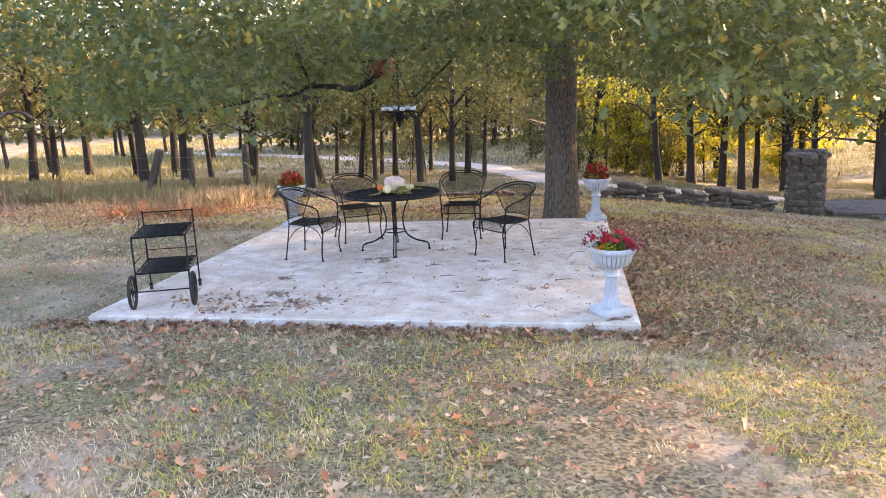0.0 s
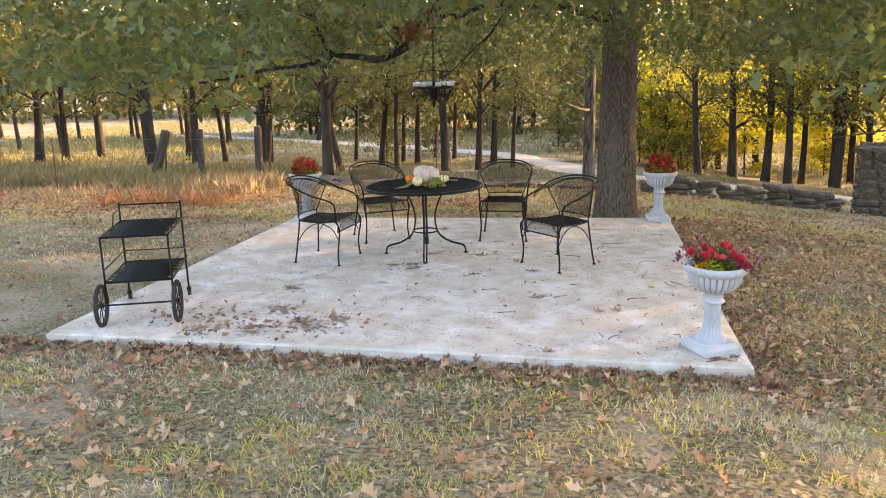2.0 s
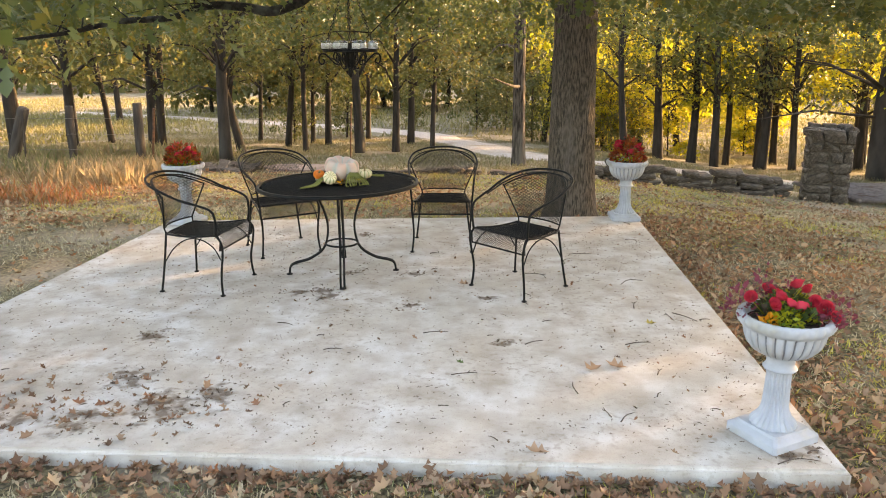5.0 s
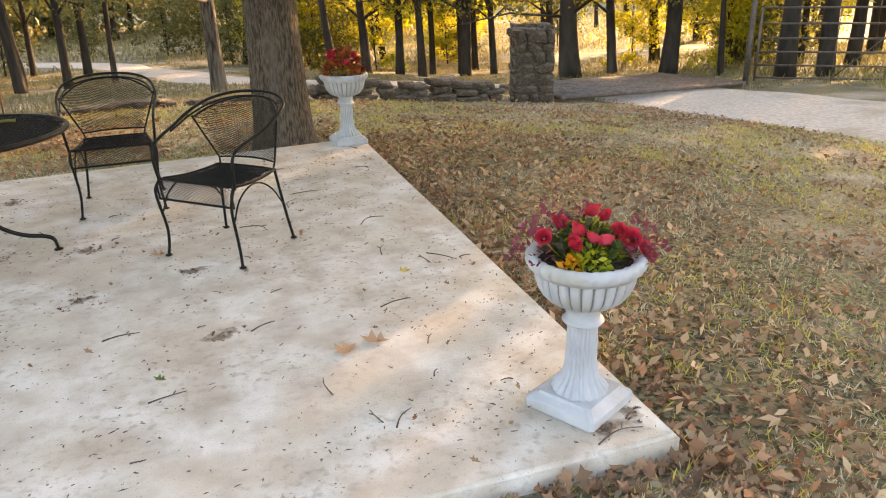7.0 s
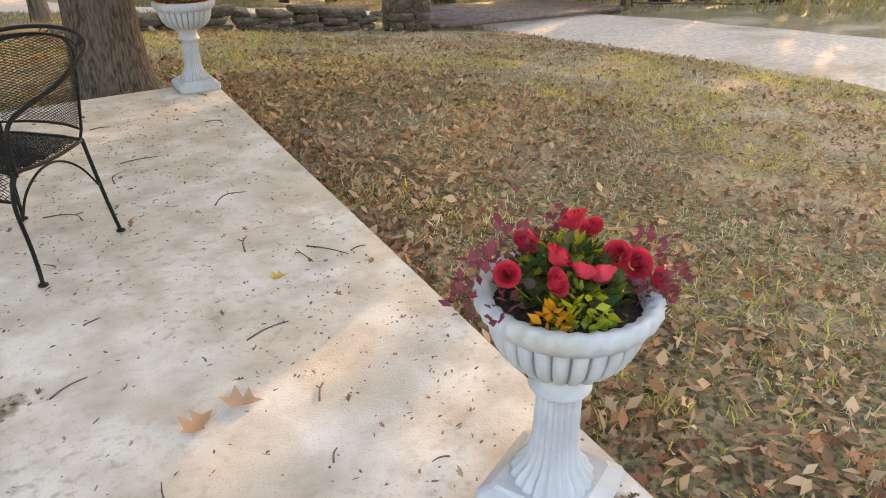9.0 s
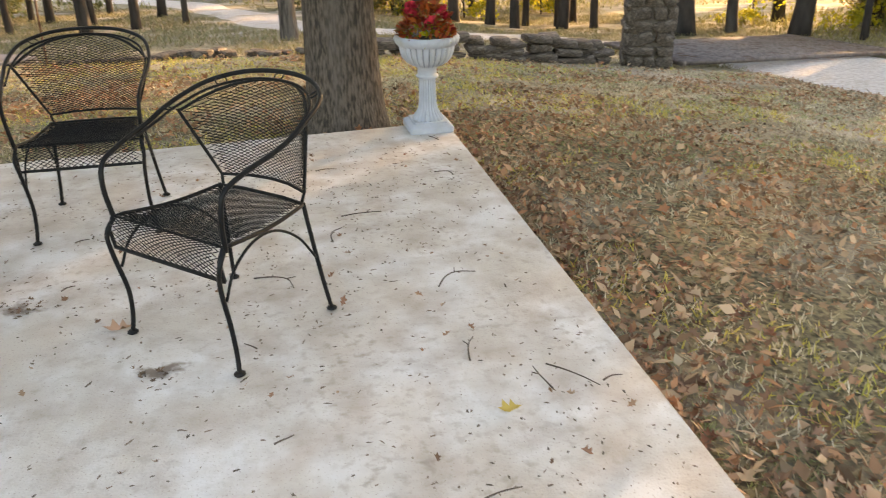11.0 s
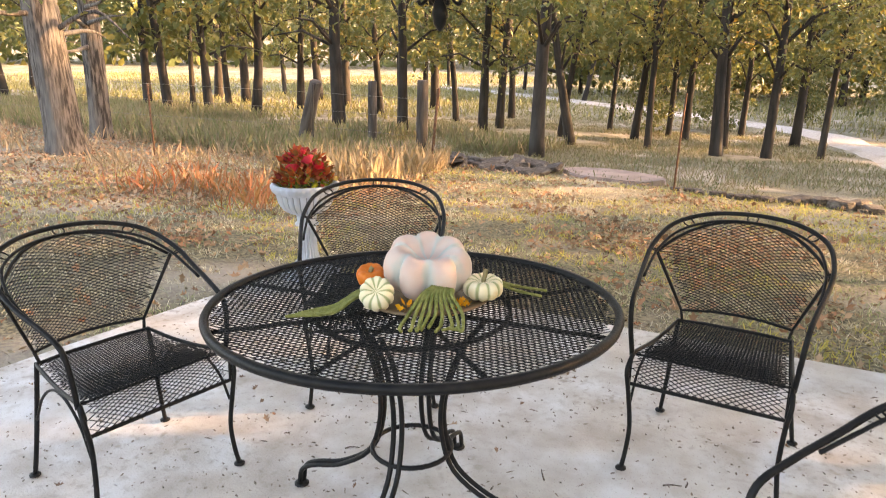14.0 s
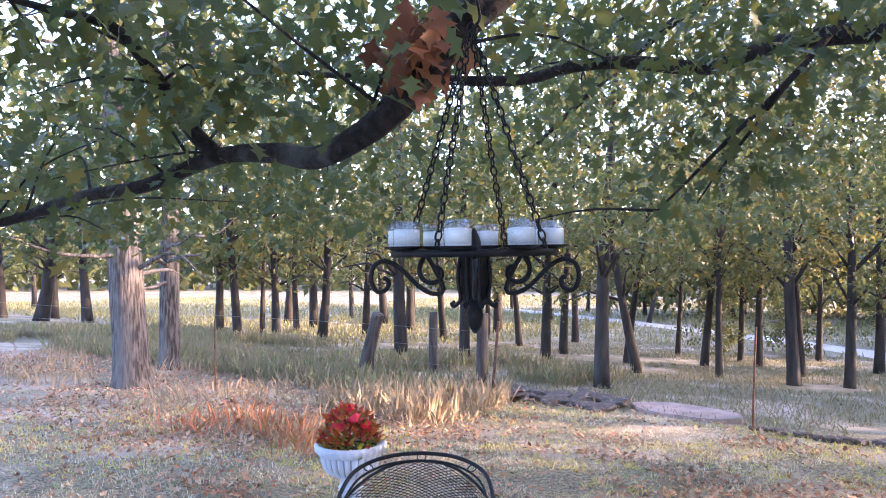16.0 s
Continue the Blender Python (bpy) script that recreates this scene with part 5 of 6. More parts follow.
def stone(parent, x, y, z, sx, sy, sz, yaw, k, name="stone", tip=0.0):
    o = new(name, STONES[k % 6])
    o.parent = parent
    o.matrix_basis = pose(x, y, z, 0, 0, yaw) @ pose(0, 0, 0, 4 * math.sin(k), 5 * math.cos(k * 1.3) + tip, 0) @ Matrix.Diagonal((sx, sy, sz, 1))
    return o


def stone_wall():
    rng = random.Random(4)
    w = thing("stone_wall", pose(0, 0, 0), "low dry-stacked wall of dark field stones", "wall")
    k = 0
    x = 0.35
    while x < 4.3:
        y = 11.0 + 0.09 * x + 0.1 * math.sin(x * 2)
        g = float(ground_z(x, y))
        h = 0.0
        for course in range(2 if x < 0.9 else 3):
            sx, sz = rng.uniform(0.30, 0.62), rng.uniform(0.12, 0.19)
            stone(w, x + rng.uniform(-0.1, 0.1), y + rng.uniform(-0.05, 0.05), g + h + sz * 0.4, sx, rng.uniform(0.3, 0.45), sz, rng.uniform(-14, 14), k)
            h += sz * 0.82
            k += 1
        x += rng.uniform(0.26, 0.40)


stone_wall()


def stone_pillar():
    rng = random.Random(8)
    cx, cy, half = 4.88, 11.5, 0.37
    g = float(ground_z(cx, cy))
    p = thing("stone_pillar", pose(cx, cy, g, 0, 0, -20), "square gate pillar of mortared brown field stones", "pillar")
    bm = bmesh.new()
    box(bm, (half * 1.8, half * 1.8, 1.4), (0, 0, 0.58), bevel=0.05)
    part("mortar_core", bm, mat("mortar", (0.16, 0.14, 0.12), (0.10, 0.085, 0.07), 12, 0.95), p, smooth=False)
    k = 0
    for side in range(4):
        a = side * math.pi / 2
        z = -0.1
        while z < 1.30:
            sz = rng.uniform(0.13, 0.30)
            u = -half
            while u < half - 0.05:
                sx = min(rng.uniform(0.18, 0.55), half - u + 0.06)
                x, y = u + sx * 0.45, -half + 0.05 + rng.uniform(-0.02, 0.02)
                stone(p, x * math.cos(a) - y * math.sin(a), x * math.sin(a) + y * math.cos(a), z + sz / 2, sx, 0.2, sz * 1.05, math.degrees(a) + rng.uniform(-10, 10), k, tip=rng.uniform(-22, 22))
                k += 1
                u += sx * 0.86
            z += sz * 0.86
    for i in range(12):
        stone(p, rng.uniform(-0.34, 0.34), rng.uniform(-0.34, 0.34), 1.33, rng.uniform(0.25, 0.4), rng.uniform(0.2, 0.35), 0.16, rng.uniform(0, 180), i)


stone_pillar()


def border_stones():
    rng = random.Random(3)
    # a row of half-sunk stones from the oak towards the fence
    for start, length, count, big in ((-2.75, 1.0, 7, 1.25), (-1.55, 0.7, 6, 0.8), (-0.75, 0.6, 5, 0.9), (-4.25, 0.9, 7, 0.6), (-3.4, 0.5, 4, 0.7)):
        for i in range(count):
            x = start + length * (i + rng.uniform(0.1, 0.9)) / count
            y = 11.45 + 0.12 * math.sin(x * 2.3) + rng.uniform(-0.12, 0.12)
            o = new("border_stone", STONES[(i + count) % 6])
            o.matrix_basis = pose(x, y, float(ground_z(x, y)) + 0.03, 0, 0, rng.uniform(0, 180)) @ Matrix.Diagonal((rng.uniform(0.18, 0.42) * big, rng.uniform(0.16, 0.28) * big, rng.uniform(0.10, 0.2) * big, 1))
            tagged(o, "dark half-sunk field stone edging the lawn", "stone", "stones edging the lawn")
    for i in range(24):
        x = -6.3 - 0.085 * i
        y = 11.6 + rng.uniform(-0.4, 0.35)
        o = new("rock", STONES[(i + 2) % 6])
        o.matrix_basis = pose(x, y, float(ground_z(x, y)) + rng.uniform(0.02, 0.12), rng.uniform(-15, 15), rng.uniform(-15, 15), rng.uniform(0, 180)) @ Matrix.Diagonal((rng.uniform(0.35, 0.75), rng.uniform(0.25, 0.45), rng.uniform(0.07, 0.16), 1))
        tagged(o, "grey rock in a loose pile near the fence post", "rock", "rocks piled near the fence")
    for x, y, sx, sy, yaw in ((-5.3, 11.95, 1.7, 0.8, -4), (-6.75, 12.05, 0.7, 0.4, 8)):
        bm = bmesh.new()
        n = 16
        ring = [(math.cos(2 * math.pi * k / n) * sx / 2 * (1 + 0.16 * noise.noise(Vector((k * 0.9, x, 0)))), math.sin(2 * math.pi * k / n) * sy / 2 * (1 + 0.2 * noise.noise(Vector((k * 0.8, 0, x))))) for k in range(n)]
        top = [bm.verts.new((a, b, 0.085)) for a, b in ring]
        low = [bm.verts.new((a * 1.03, b * 1.03, -0.05)) for a, b in ring]
        bm.faces.new(top)
        for k in range(n):
            bm.faces.new((low[k], low[(k + 1) % n], top[(k + 1) % n], top[k]))
        bmesh.ops.bevel(bm, geom=[e for e in bm.edges if all(v.co.z > 0.05 for v in e.verts)], offset=0.015, segments=2, affect="EDGES")
        o = part("flagstone", bm, M_FLAGSTONE, smooth=False)
        o.matrix_basis = pose(x, y, float(ground_z(x, y)), 0, 0, yaw)
        tagged(o, "flat pinkish flagstone lying on the lawn edge", "flagstone", "flagstones at the lawn edge")


border_stones()


# ---- fence, gate, cattle guard ----
def post(x, y, w, h, tilt_x, tilt_y, label, name="fence_post", material=M_OLD_WOOD, group="fence posts"):
    bm = bmesh.new()
    tube(bm, [(0, 0, -0.25), (0, 0, h * 0.5), (0.01, 0, h - 0.02), (0.01, 0, h)], [w / 2, w / 2 * 1.03, w / 2 * 0.97, w / 2 * 0.85], 8, wobble=0.2)
    o = part(name, bm, material)
    o.matrix_basis = pose(x, y, float(ground_z(x, y)), tilt_x, tilt_y, 0)
    return tagged(o, label, "post", group)


post(-10.9, 11.1, 0.22, 1.35, 3, 21, "thick weathered wooden fence post leaning over")
post(-10.5, 12.7, 0.17, 1.3, 0, 1, "grey weathered wooden fence post")
post(-8.2, 11.0, 0.18, 1.35, 0, 1, "grey weathered wooden fence post by the rocks")
post(-4.2, 11.3, 0.028, 1.35, 0, 2, "thin rusty steel rod standing in the ground", "steel_rod", M_RUST, "steel rods")
post(-11.2, 8.2, 0.03, 1.1, 1, 1, "thin rusty steel rod in tall grass", "steel_rod", M_RUST, "steel rods")
post(-10.45, 10.9, 0.035, 1.2, 2, 5, "thin pale wooden stake behind the post", "stake", M_OLD_WOOD, "fence posts")
post(-7.95, 10.9, 0.045, 1.25, 0, 6, "rusty steel fence post beside a wooden post", "steel_rod", M_RUST, "steel rods")
fence = thing("wire_fence", pose(0, 0, 0), "thin barbed wire strung between old posts", "fence")
for h in (0.45, 0.75, 1.05):
    bm = bmesh.new()
    pts = [(-30, 7.0), (-20, 9.0), (-14, 10.3), (-10.9, 11.1), (-8.2, 11.05)]
    tube(bm, curve_points([(x, y, float(ground_z(x, y)) + h) for x, y in pts], 5), 0.0035, 4)
    part("wire", bm, M_WIRE, fence)


def cattle_guard():
    g = thing("cattle_guard", pose(0, 0, 0), "cattle guard of dark rusty steel pipes across the drive", "cattle guard")
    near_a, near_b, far_a, far_b = (5.45, 11.3), (10.6, 12.3), (6.0, 15.5), (10.9, 16.0)
    level = [float(ground_z(*q)) + 0.09 for q in (near_a, near_b, far_a, far_b)]

    def at(t, v):
        """The flat deck: t along the pipes, v across the drive."""
        x = (near_a[0] * (1 - t) + near_b[0] * t) * (1 - v) + (far_a[0] * (1 - t) + far_b[0] * t) * v
        y = (near_a[1] * (1 - t) + near_b[1] * t) * (1 - v) + (far_a[1] * (1 - t) + far_b[1] * t) * v
        z = (level[0] * (1 - t) + level[1] * t) * (1 - v) + (level[2] * (1 - t) + level[3] * t) * v
        return Vector((x, y, z))

    for i in range(21):
        bm = bmesh.new()
        tube(bm, [at(0, i / 20), at(1, i / 20)], 0.044, 8)
        part("pipe", bm, M_GUARD, g)
    bm = bmesh.new()
    c = [at(0, -0.01), at(1, -0.01), at(1, 1.01), at(0, 1.01)]
    top = [bm.verts.new(q - Vector((0, 0, 0.22))) for q in c]
    low = [bm.verts.new(q - Vector((0, 0, 0.40))) for q in c]
    bm.faces.new(top)
    bm.faces.new(low[::-1])
    for k in range(4):
        bm.faces.new((low[k], low[(k + 1) % 4], top[(k + 1) % 4], top[k]))
    part("pit", bm, M_SOIL, g, "dark pit under the pipes", smooth=False)
    for t in (0.0, 1.0):
        bm = bmesh.new()
        tube(bm, [at(t, -0.02), at(t, 1.02)], 0.055, 6)
        part("beam", bm, M_GUARD, g)


cattle_guard()


def pipe_gate():
    g = thing("pipe_gate", pose(11.0, 12.4, float(ground_z(11.0, 12.4)), 0, 0, -34), "open farm gate of rusty steel pipes", "gate")
    length, h = 4.9, 1.72
    for i, zz in enumerate((0.18, 0.46, 0.76, 1.06, 1.38, h)):
        bm = bmesh.new()
        tube(bm, [(0, 0, zz), (length, 0, zz)], 0.022, 8)
        part("rail", bm, M_PIPE, g)
    for x, r in ((0, 0.03), (length * 0.33, 0.012), (length * 0.66, 0.012), (length, 0.022)):
        bm = bmesh.new()
        tube(bm, [(x, 0, 0.1), (x, 0, h)], r, 8)
        part("upright", bm, M_PIPE, g)
    bm = bmesh.new()
    tube(bm, [(length * 0.33, -0.01, 0.18), (length * 0.66, -0.01, h)], 0.014, 6)
    part("brace", bm, M_PIPE, g)
    post(10.93, 12.6, 0.13, 1.9, 0, 0, "rusty steel pipe gate post", "gate_post", M_PIPE, "gate posts")


pipe_gate()


# ---- grass and fallen leaves ----
def outside_slab(x, y, margin=0.0):
    return (y < -margin) | (x > 0.0 + margin) | (y > 4.47 + 0.085 * (x + 4.87) + margin) | (x < -5.18 + 0.065 * y - margin)


ROAD_LINE = np.array([(p.x, p.y) for p in curve_points([(x, y, 0) for x, y in ROAD], 6)])


def on_road(x, y):
    d = np.full(len(x), 99.0)
    for (ax, ay), (bx, by) in zip(ROAD_LINE[:-1], ROAD_LINE[1:]):
        ux, uy = bx - ax, by - ay
        t = np.clip(((x - ax) * ux + (y - ay) * uy) / (ux * ux + uy * uy), 0, 1)
        d = np.minimum(d, np.hypot(x - ax - t * ux, y - ay - t * uy))
    return d < np.where(y < 14, 1.6, 1.1)


def value_noise(x, y, s, seed):
    """Smooth random field, for patches."""
    rng = np.random.default_rng(seed)
    t = rng.uniform(-1, 1, (64, 64))
    u, w = x * s + 100.3, y * s + 100.7
    i, j = np.floor(u).astype(int), np.floor(w).astype(int)
    a, b = u - i, w - j
    a, b = a * a * (3 - 2 * a), b * b * (3 - 2 * b)
    g = lambda p, q: t[p % 64, q % 64]
    return (g(i, j) * (1 - a) + g(i + 1, j) * a) * (1 - b) + (g(i, j + 1) * (1 - a) + g(i + 1, j + 1) * a) * b


def grass(name, count, x0, x1, y0, y1, height, width, material, label, seed, keep, lean=0.5):
    rng = np.random.default_rng(seed)
    x, y = rng.uniform(x0, x1, count), rng.uniform(y0, y1, count)
    ok = keep(x, y) & outside_slab(x, y, 0.03) & ~on_road(x, y)
    x, y = x[ok], y[ok]
    n = len(x)
    p = np.stack([x, y, ground_z(x, y) - 0.005], -1)
    s = rng.uniform(0.5, 1.3, n) * height
    rot = turns(rng.uniform(0, 6.28, n), rng.normal(0, lean, n), rng.normal(0, lean, n))
    v, f = strew(BLADE, p, rot, np.stack([np.full(n, width) * rng.uniform(0.6, 1.4, n), s, s], -1))
    tagged(new(name, raw_mesh(name, v, f, material)), label, "grass", kind="stuff")


def tufts(name, count, per, x0, x1, y0, y1, height, width, material, label, seed, keep):
    """Short tufts of several blades."""
    rng = np.random.default_rng(seed)
    x, y = rng.uniform(x0, x1, count), rng.uniform(y0, y1, count)
    ok = keep(x, y)
    x, y = np.repeat(x[ok], per), np.repeat(y[ok], per)
    n = len(x)
    x, y = x + rng.normal(0, 0.032, n), y + rng.normal(0, 0.032, n)
    ok = outside_slab(x, y, 0.03) & ~on_road(x, y)
    x, y = x[ok], y[ok]
    n = len(x)
    p = np.stack([x, y, ground_z(x, y) - 0.005], -1)
    s = rng.uniform(0.4, 1.4, n) * height
    rot = turns(rng.uniform(0, 6.28, n), rng.normal(0, 0.65, n), rng.normal(0, 0.65, n))
    v, f = strew(BLADE, p, rot, np.stack([width * rng.uniform(0.6, 1.4, n), s, s], -1))
    tagged(new(name, raw_mesh(name, v, f, material)), label, "grass", kind="stuff")


RED = (-8.0, 6.6)
M_TAN = leaf_mat("tan_grass", ((0.33, 0.25, 0.15), (0.40, 0.31, 0.20), (0.26, 0.20, 0.11), (0.36, 0.24, 0.15), (0.22, 0.21, 0.10)), 0.3, 0.8)
field_a = lambda x, y: value_noise(x, y, 0.9, 1) + 0.7 * value_noise(x, y, 3.1, 2)
straw = lambda x, y: field_a(x, y) > -0.12
green = lambda x, y: (field_a(x, y) < 0.55) & (value_noise(x, y, 1.3, 3) > -0.12)
for x0, x1, y0, y1, n1, n2, text in ((-7.5, 5.0, -6.2, 0.0, 17500, 10500, "in front of the patio"), (0.0, 7.0, 0.0, 11.0, 7500, 6000, "beside the patio"), (-11.0, 0.5, 0.0, 11.5, 13000, 7000, "behind the patio")):
    tufts("straw_grass", n1, 7, x0, x1, y0, y1, 0.045, 0.006, M_GRASS, "short dry straw-coloured lawn grass " + text, 21 + n1, straw)
    tufts("lawn_grass", n2, 13, x0, x1, y0, y1, 0.036, 0.0048, M_LAWN, "short grey-green lawn grass " + text, 22 + n2, green)
# sun patches on the lawn, put into the blade colour as yellow tufts
yellow = lambda x, y: value_noise(x, y, 0.8, 41) + 0.6 * value_noise(x, y, 2.3, 42) > 0.12
for x0, x1, y0, y1, n1, text in ((-7.5, 5.0, -6.2, 0.0, 7500, "in front of the patio"), (0.0, 7.0, 0.0, 11.0, 6500, "beside the patio"), (-11.0, 0.5, 4.0, 11.5, 6500, "behind the patio")):
    tufts("yellow_grass", n1, 7, x0, x1, y0, y1, 0.055, 0.006, M_SUNLIT_GRASS, "patches of lawn grass coloured yellow as if sunlit " + text, 23 + n1, yellow)
grass("meadow_grass", 85000, -16, 12, 11.6, 31, 0.11, 0.012, M_GREENTALL, "rough grass under the trees", 24, lambda x, y: value_noise(x, y, 0.5, 7) > -0.35, 0.4)
grass("field_grass", 46000, -45, 45, 30, 70, 0.28, 0.05, M_FIELD, "golden dry grass of the open field", 28, lambda x, y: (np.abs(x) < 14 + y * 0.6) & (value_noise(x, y, 0.2, 7) > -0.7), 0.35)
grass("field_grass", 22000, 12, 45, -6, 24, 0.26, 0.04, M_FIELD, "golden dry grass beyond the gate", 29, lambda x, y: x > 12.0, 0.35)
grass("field_grass", 16000, -62, -17, 17.5, 44, 0.28, 0.06, M_FIELD, "golden dry grass beyond the fence", 33, lambda x, y: value_noise(x, y, 0.2, 8) > -0.7, 0.35)
grass("tall_grass", 4200, -19, -5.6, 6.2, 11.0, 0.24, 0.0032, M_TAN, "thin tan dry grass by the fence", 25, lambda x, y: (x + 0.45 * y < -3.4 + 0.8 * value_noise(x, y, 1.2, 17)) & (value_noise(x, y, 0.8, 9) + 0.6 * value_noise(x, y, 2.6, 19) > 0.0), 0.3)
# this clump's red is strengthened to carry the low sun's orange light
grass("tall_grass", 2600, -10.5, -5.8, 5.0, 8.4, 0.26, 0.003, M_SUNLIT_TALL, "clump of reddish dry grass by the fence with sunlight in its colour", 34, lambda x, y: np.hypot((x - RED[0]) / 1.35, y - RED[1]) + 0.6 * value_noise(x, y, 2.2, 18) < 0.7, 0.34)
grass("tall_grass", 1500, -9.0, -6.0, 8.2, 11.0, 0.36, 0.0038, M_TAN, "tan dry grass round the fence posts", 30, lambda x, y: value_noise(x, y, 0.8, 12) > -0.3, 0.22)
grass("weeds", 26000, -26, -8, 9.5, 17, 0.34, 0.011, M_GREENTALL, "tall green and tan weeds beyond the fence", 26, lambda x, y: value_noise(x, y, 0.5, 4) > -0.3, 0.22)


def fallen(name, count, x0, x1, y0, y1, seed, keep, label, size=0.08, lift=0.03, ground_fn=None, material=M_DEAD_LEAF):
    rng = np.random.default_rng(seed)
    x, y = rng.uniform(x0, x1, count), rng.uniform(y0, y1, count)
    ok = keep(x, y, rng)
    x, y = x[ok], y[ok]
    n = len(x)
    z = ground_z(x, y) if ground_fn is None else ground_fn(x, y)
    p = np.stack([x, y, z + lift + rng.uniform(0, 0.015, n)], -1)
    rot = turns(rng.uniform(0, 6.28, n), rng.normal(0, 0.34, n), rng.normal(0, 0.34, n))
    v, f = strew(DRY, p, rot, rng.uniform(0.55, 1.25, n) * size)
    v[:, 2] += 0.006 * np.sin(v[:, 0] * 90) * np.sin(v[:, 1] * 80)
    tagged(new(name, raw_mesh(name, v, f, material)), label, "leaves", kind="stuff")


def crumbs(name, count, x0, x1, y0, y1, seed, label, keep=None, big=0.06):
    """Fine litter: straw ends and bits of leaf."""
    rng = np.random.default_rng(seed)
    x, y = rng.uniform(x0, x1, count), rng.uniform(y0, y1, count)
    ok = outside_slab(x, y, 0.0) & ~on_road(x, y)
    if keep:
        ok &= keep(x, y, rng)
    x, y = x[ok], y[ok]
    n = len(x)
    p = np.stack([x, y, ground_z(x, y) + rng.uniform(0.004, 0.03, n) + (0.01 if keep else 0.0)], -1)
    rot = turns(rng.uniform(0, 6.28, n), rng.normal(0, 0.5, n), rng.normal(0, 0.5, n))
    s = rng.uniform(0.02, big, n)
    v, f = strew(LEAF, p, rot, np.stack([s * rng.uniform(0.3, 1.2, n), s, s], -1))
    tagged(new(name, raw_mesh(name, v, f, M_LITTER if keep else M_CRUMB)), label, "litter", kind="stuff")


M_CRUMB = leaf_mat("leaf_crumbs", ((0.352, 0.264, 0.172), (0.176, 0.114, 0.073), (0.484, 0.396, 0.275), (0.106, 0.075, 0.052), (0.405, 0.334, 0.224), (0.264, 0.158, 0.095), (0.528, 0.466, 0.361)), 0.1, 0.85)
crumbs("ground_litter", 27000, -7.5, 5.0, -6.2, 0.0, 71, "fine tan and grey litter among the grass")
crumbs("ground_litter", 18000, 0.0, 6.9, 0.0, 11.0, 72, "fine tan and brown litter beside the patio")
crumbs("ground_litter", 16000, -11.5, 0.2, 0.0, 11.5, 73, "fine tan and brown litter behind the patio")


M_LITTER = leaf_mat("leaf_litter", ((0.431, 0.242, 0.140), (0.221, 0.130, 0.077), (0.542, 0.372, 0.232), (0.121, 0.079, 0.047), (0.461, 0.223, 0.116), (0.622, 0.475, 0.318), (0.301, 0.167, 0.093)), 0.1, 0.8)
near_slab = lambda x, y, r: r.uniform(0, 1, len(x)) < np.exp(-np.maximum(x, 0) / 1.2) * (0.55 + 0.45 * value_noise(x, y, 1.7, 61))
in_patches = lambda x, y, r: value_noise(x, y, 0.9, 62) + 0.7 * value_noise(x, y, 2.8, 63) > 0.25
crumbs("leaf_litter", 26000, 0.0, 3.0, -0.6, 6.0, 74, "brown broken oak leaves beside the patio", near_slab, 0.085)
crumbs("leaf_litter", 26000, 0.5, 6.8, 0.0, 11.0, 75, "patches of brown broken leaves on the lawn", in_patches, 0.085)
crumbs("leaf_litter", 8000, -7.5, 5.0, -6.2, 0.0, 76, "patches of brown broken leaves in the grass", in_patches, 0.075)
crumbs("leaf_litter", 16000, -19, -7.5, 5.0, 10.5, 77, "reddish broken leaves under the old oak", lambda x, y, r: value_noise(x, y, 0.6, 64) > -0.4, 0.09)
crumbs("leaf_litter", 30000, -9, 0.2, 4.6, 11.5, 78, "brown broken leaves behind the patio", in_patches, 0.09)


def lawn_keep(x, y, rng):
    d = value_noise(x, y, 1.1, 31) * 0.5 + 0.5
    return outside_slab(x, y, 0.02) & ~on_road(x, y) & (rng.uniform(0, 1, len(x)) < 0.12 + 0.75 * d ** 2)


fallen("fallen_leaves", 8000, -8, 5, -6.5, 0, 51, lawn_keep, "brown fallen oak leaves scattered on the lawn", 0.095)
fallen("fallen_leaves", 5200, 0, 6.5, -1, 11, 52, lawn_keep, "brown fallen oak leaves scattered on the lawn", 0.075)
fallen("fallen_leaves", 7000, -11, 0, 4, 11.5, 53, lawn_keep, "brown fallen oak leaves behind the patio")
fallen("fallen_leaves", 1500, -9, -5, -1, 5, 54, lawn_keep, "brown fallen oak leaves beside the patio")
fallen("fallen_leaves", 5000, -19, -6, 4.5, 10, 57, lawn_keep, "reddish fallen oak leaves round the old oak")
fallen("fallen_leaves", 2200, 0.0, 2.6, 0.3, 6.0, 58, lambda x, y, r: r.uniform(0, 1, len(x)) < np.exp(-x / 1.0), "dense brown oak leaves beside the patio", 0.06, 0.02, None, M_DRIFT)
fallen("leaf_drift", 3600, -5.6, 0.2, -0.5, 0.0, 55, lambda x, y, r: outside_slab(x, y, 0.01) & (r.uniform(0, 1, len(x)) < np.exp(y / 0.16)), "drift of brown leaves against the patio edge", 0.082, 0.012, None, M_DRIFT)
fallen("leaf_drift", 2000, 0.0, 0.7, -0.3, 5.2, 56, lambda x, y, r: (r.uniform(0, 1, len(x)) < np.exp(-x / 0.28)), "drift of dark leaves along the patio side", 0.065, 0.015, None, M_DRIFT)


def slab_level(x, y):
    return np.zeros_like(x)


fallen("leaf_litter", 750, -5.0, -0.1, 0.05, 4.4, 61, lambda x, y, r: ~outside_slab(x, y, -0.06) & (r.uniform(0, 1, len(x)) < 0.25), "small curled brown leaf scraps on the concrete", 0.036, 0.006, slab_level, M_DRIFT)
M_SPECK = leaf_mat("dark_crumbs", ((0.14, 0.11, 0.09), (0.22, 0.17, 0.135), (0.09, 0.075, 0.06), (0.27, 0.20, 0.155)), 0.0, 0.9)
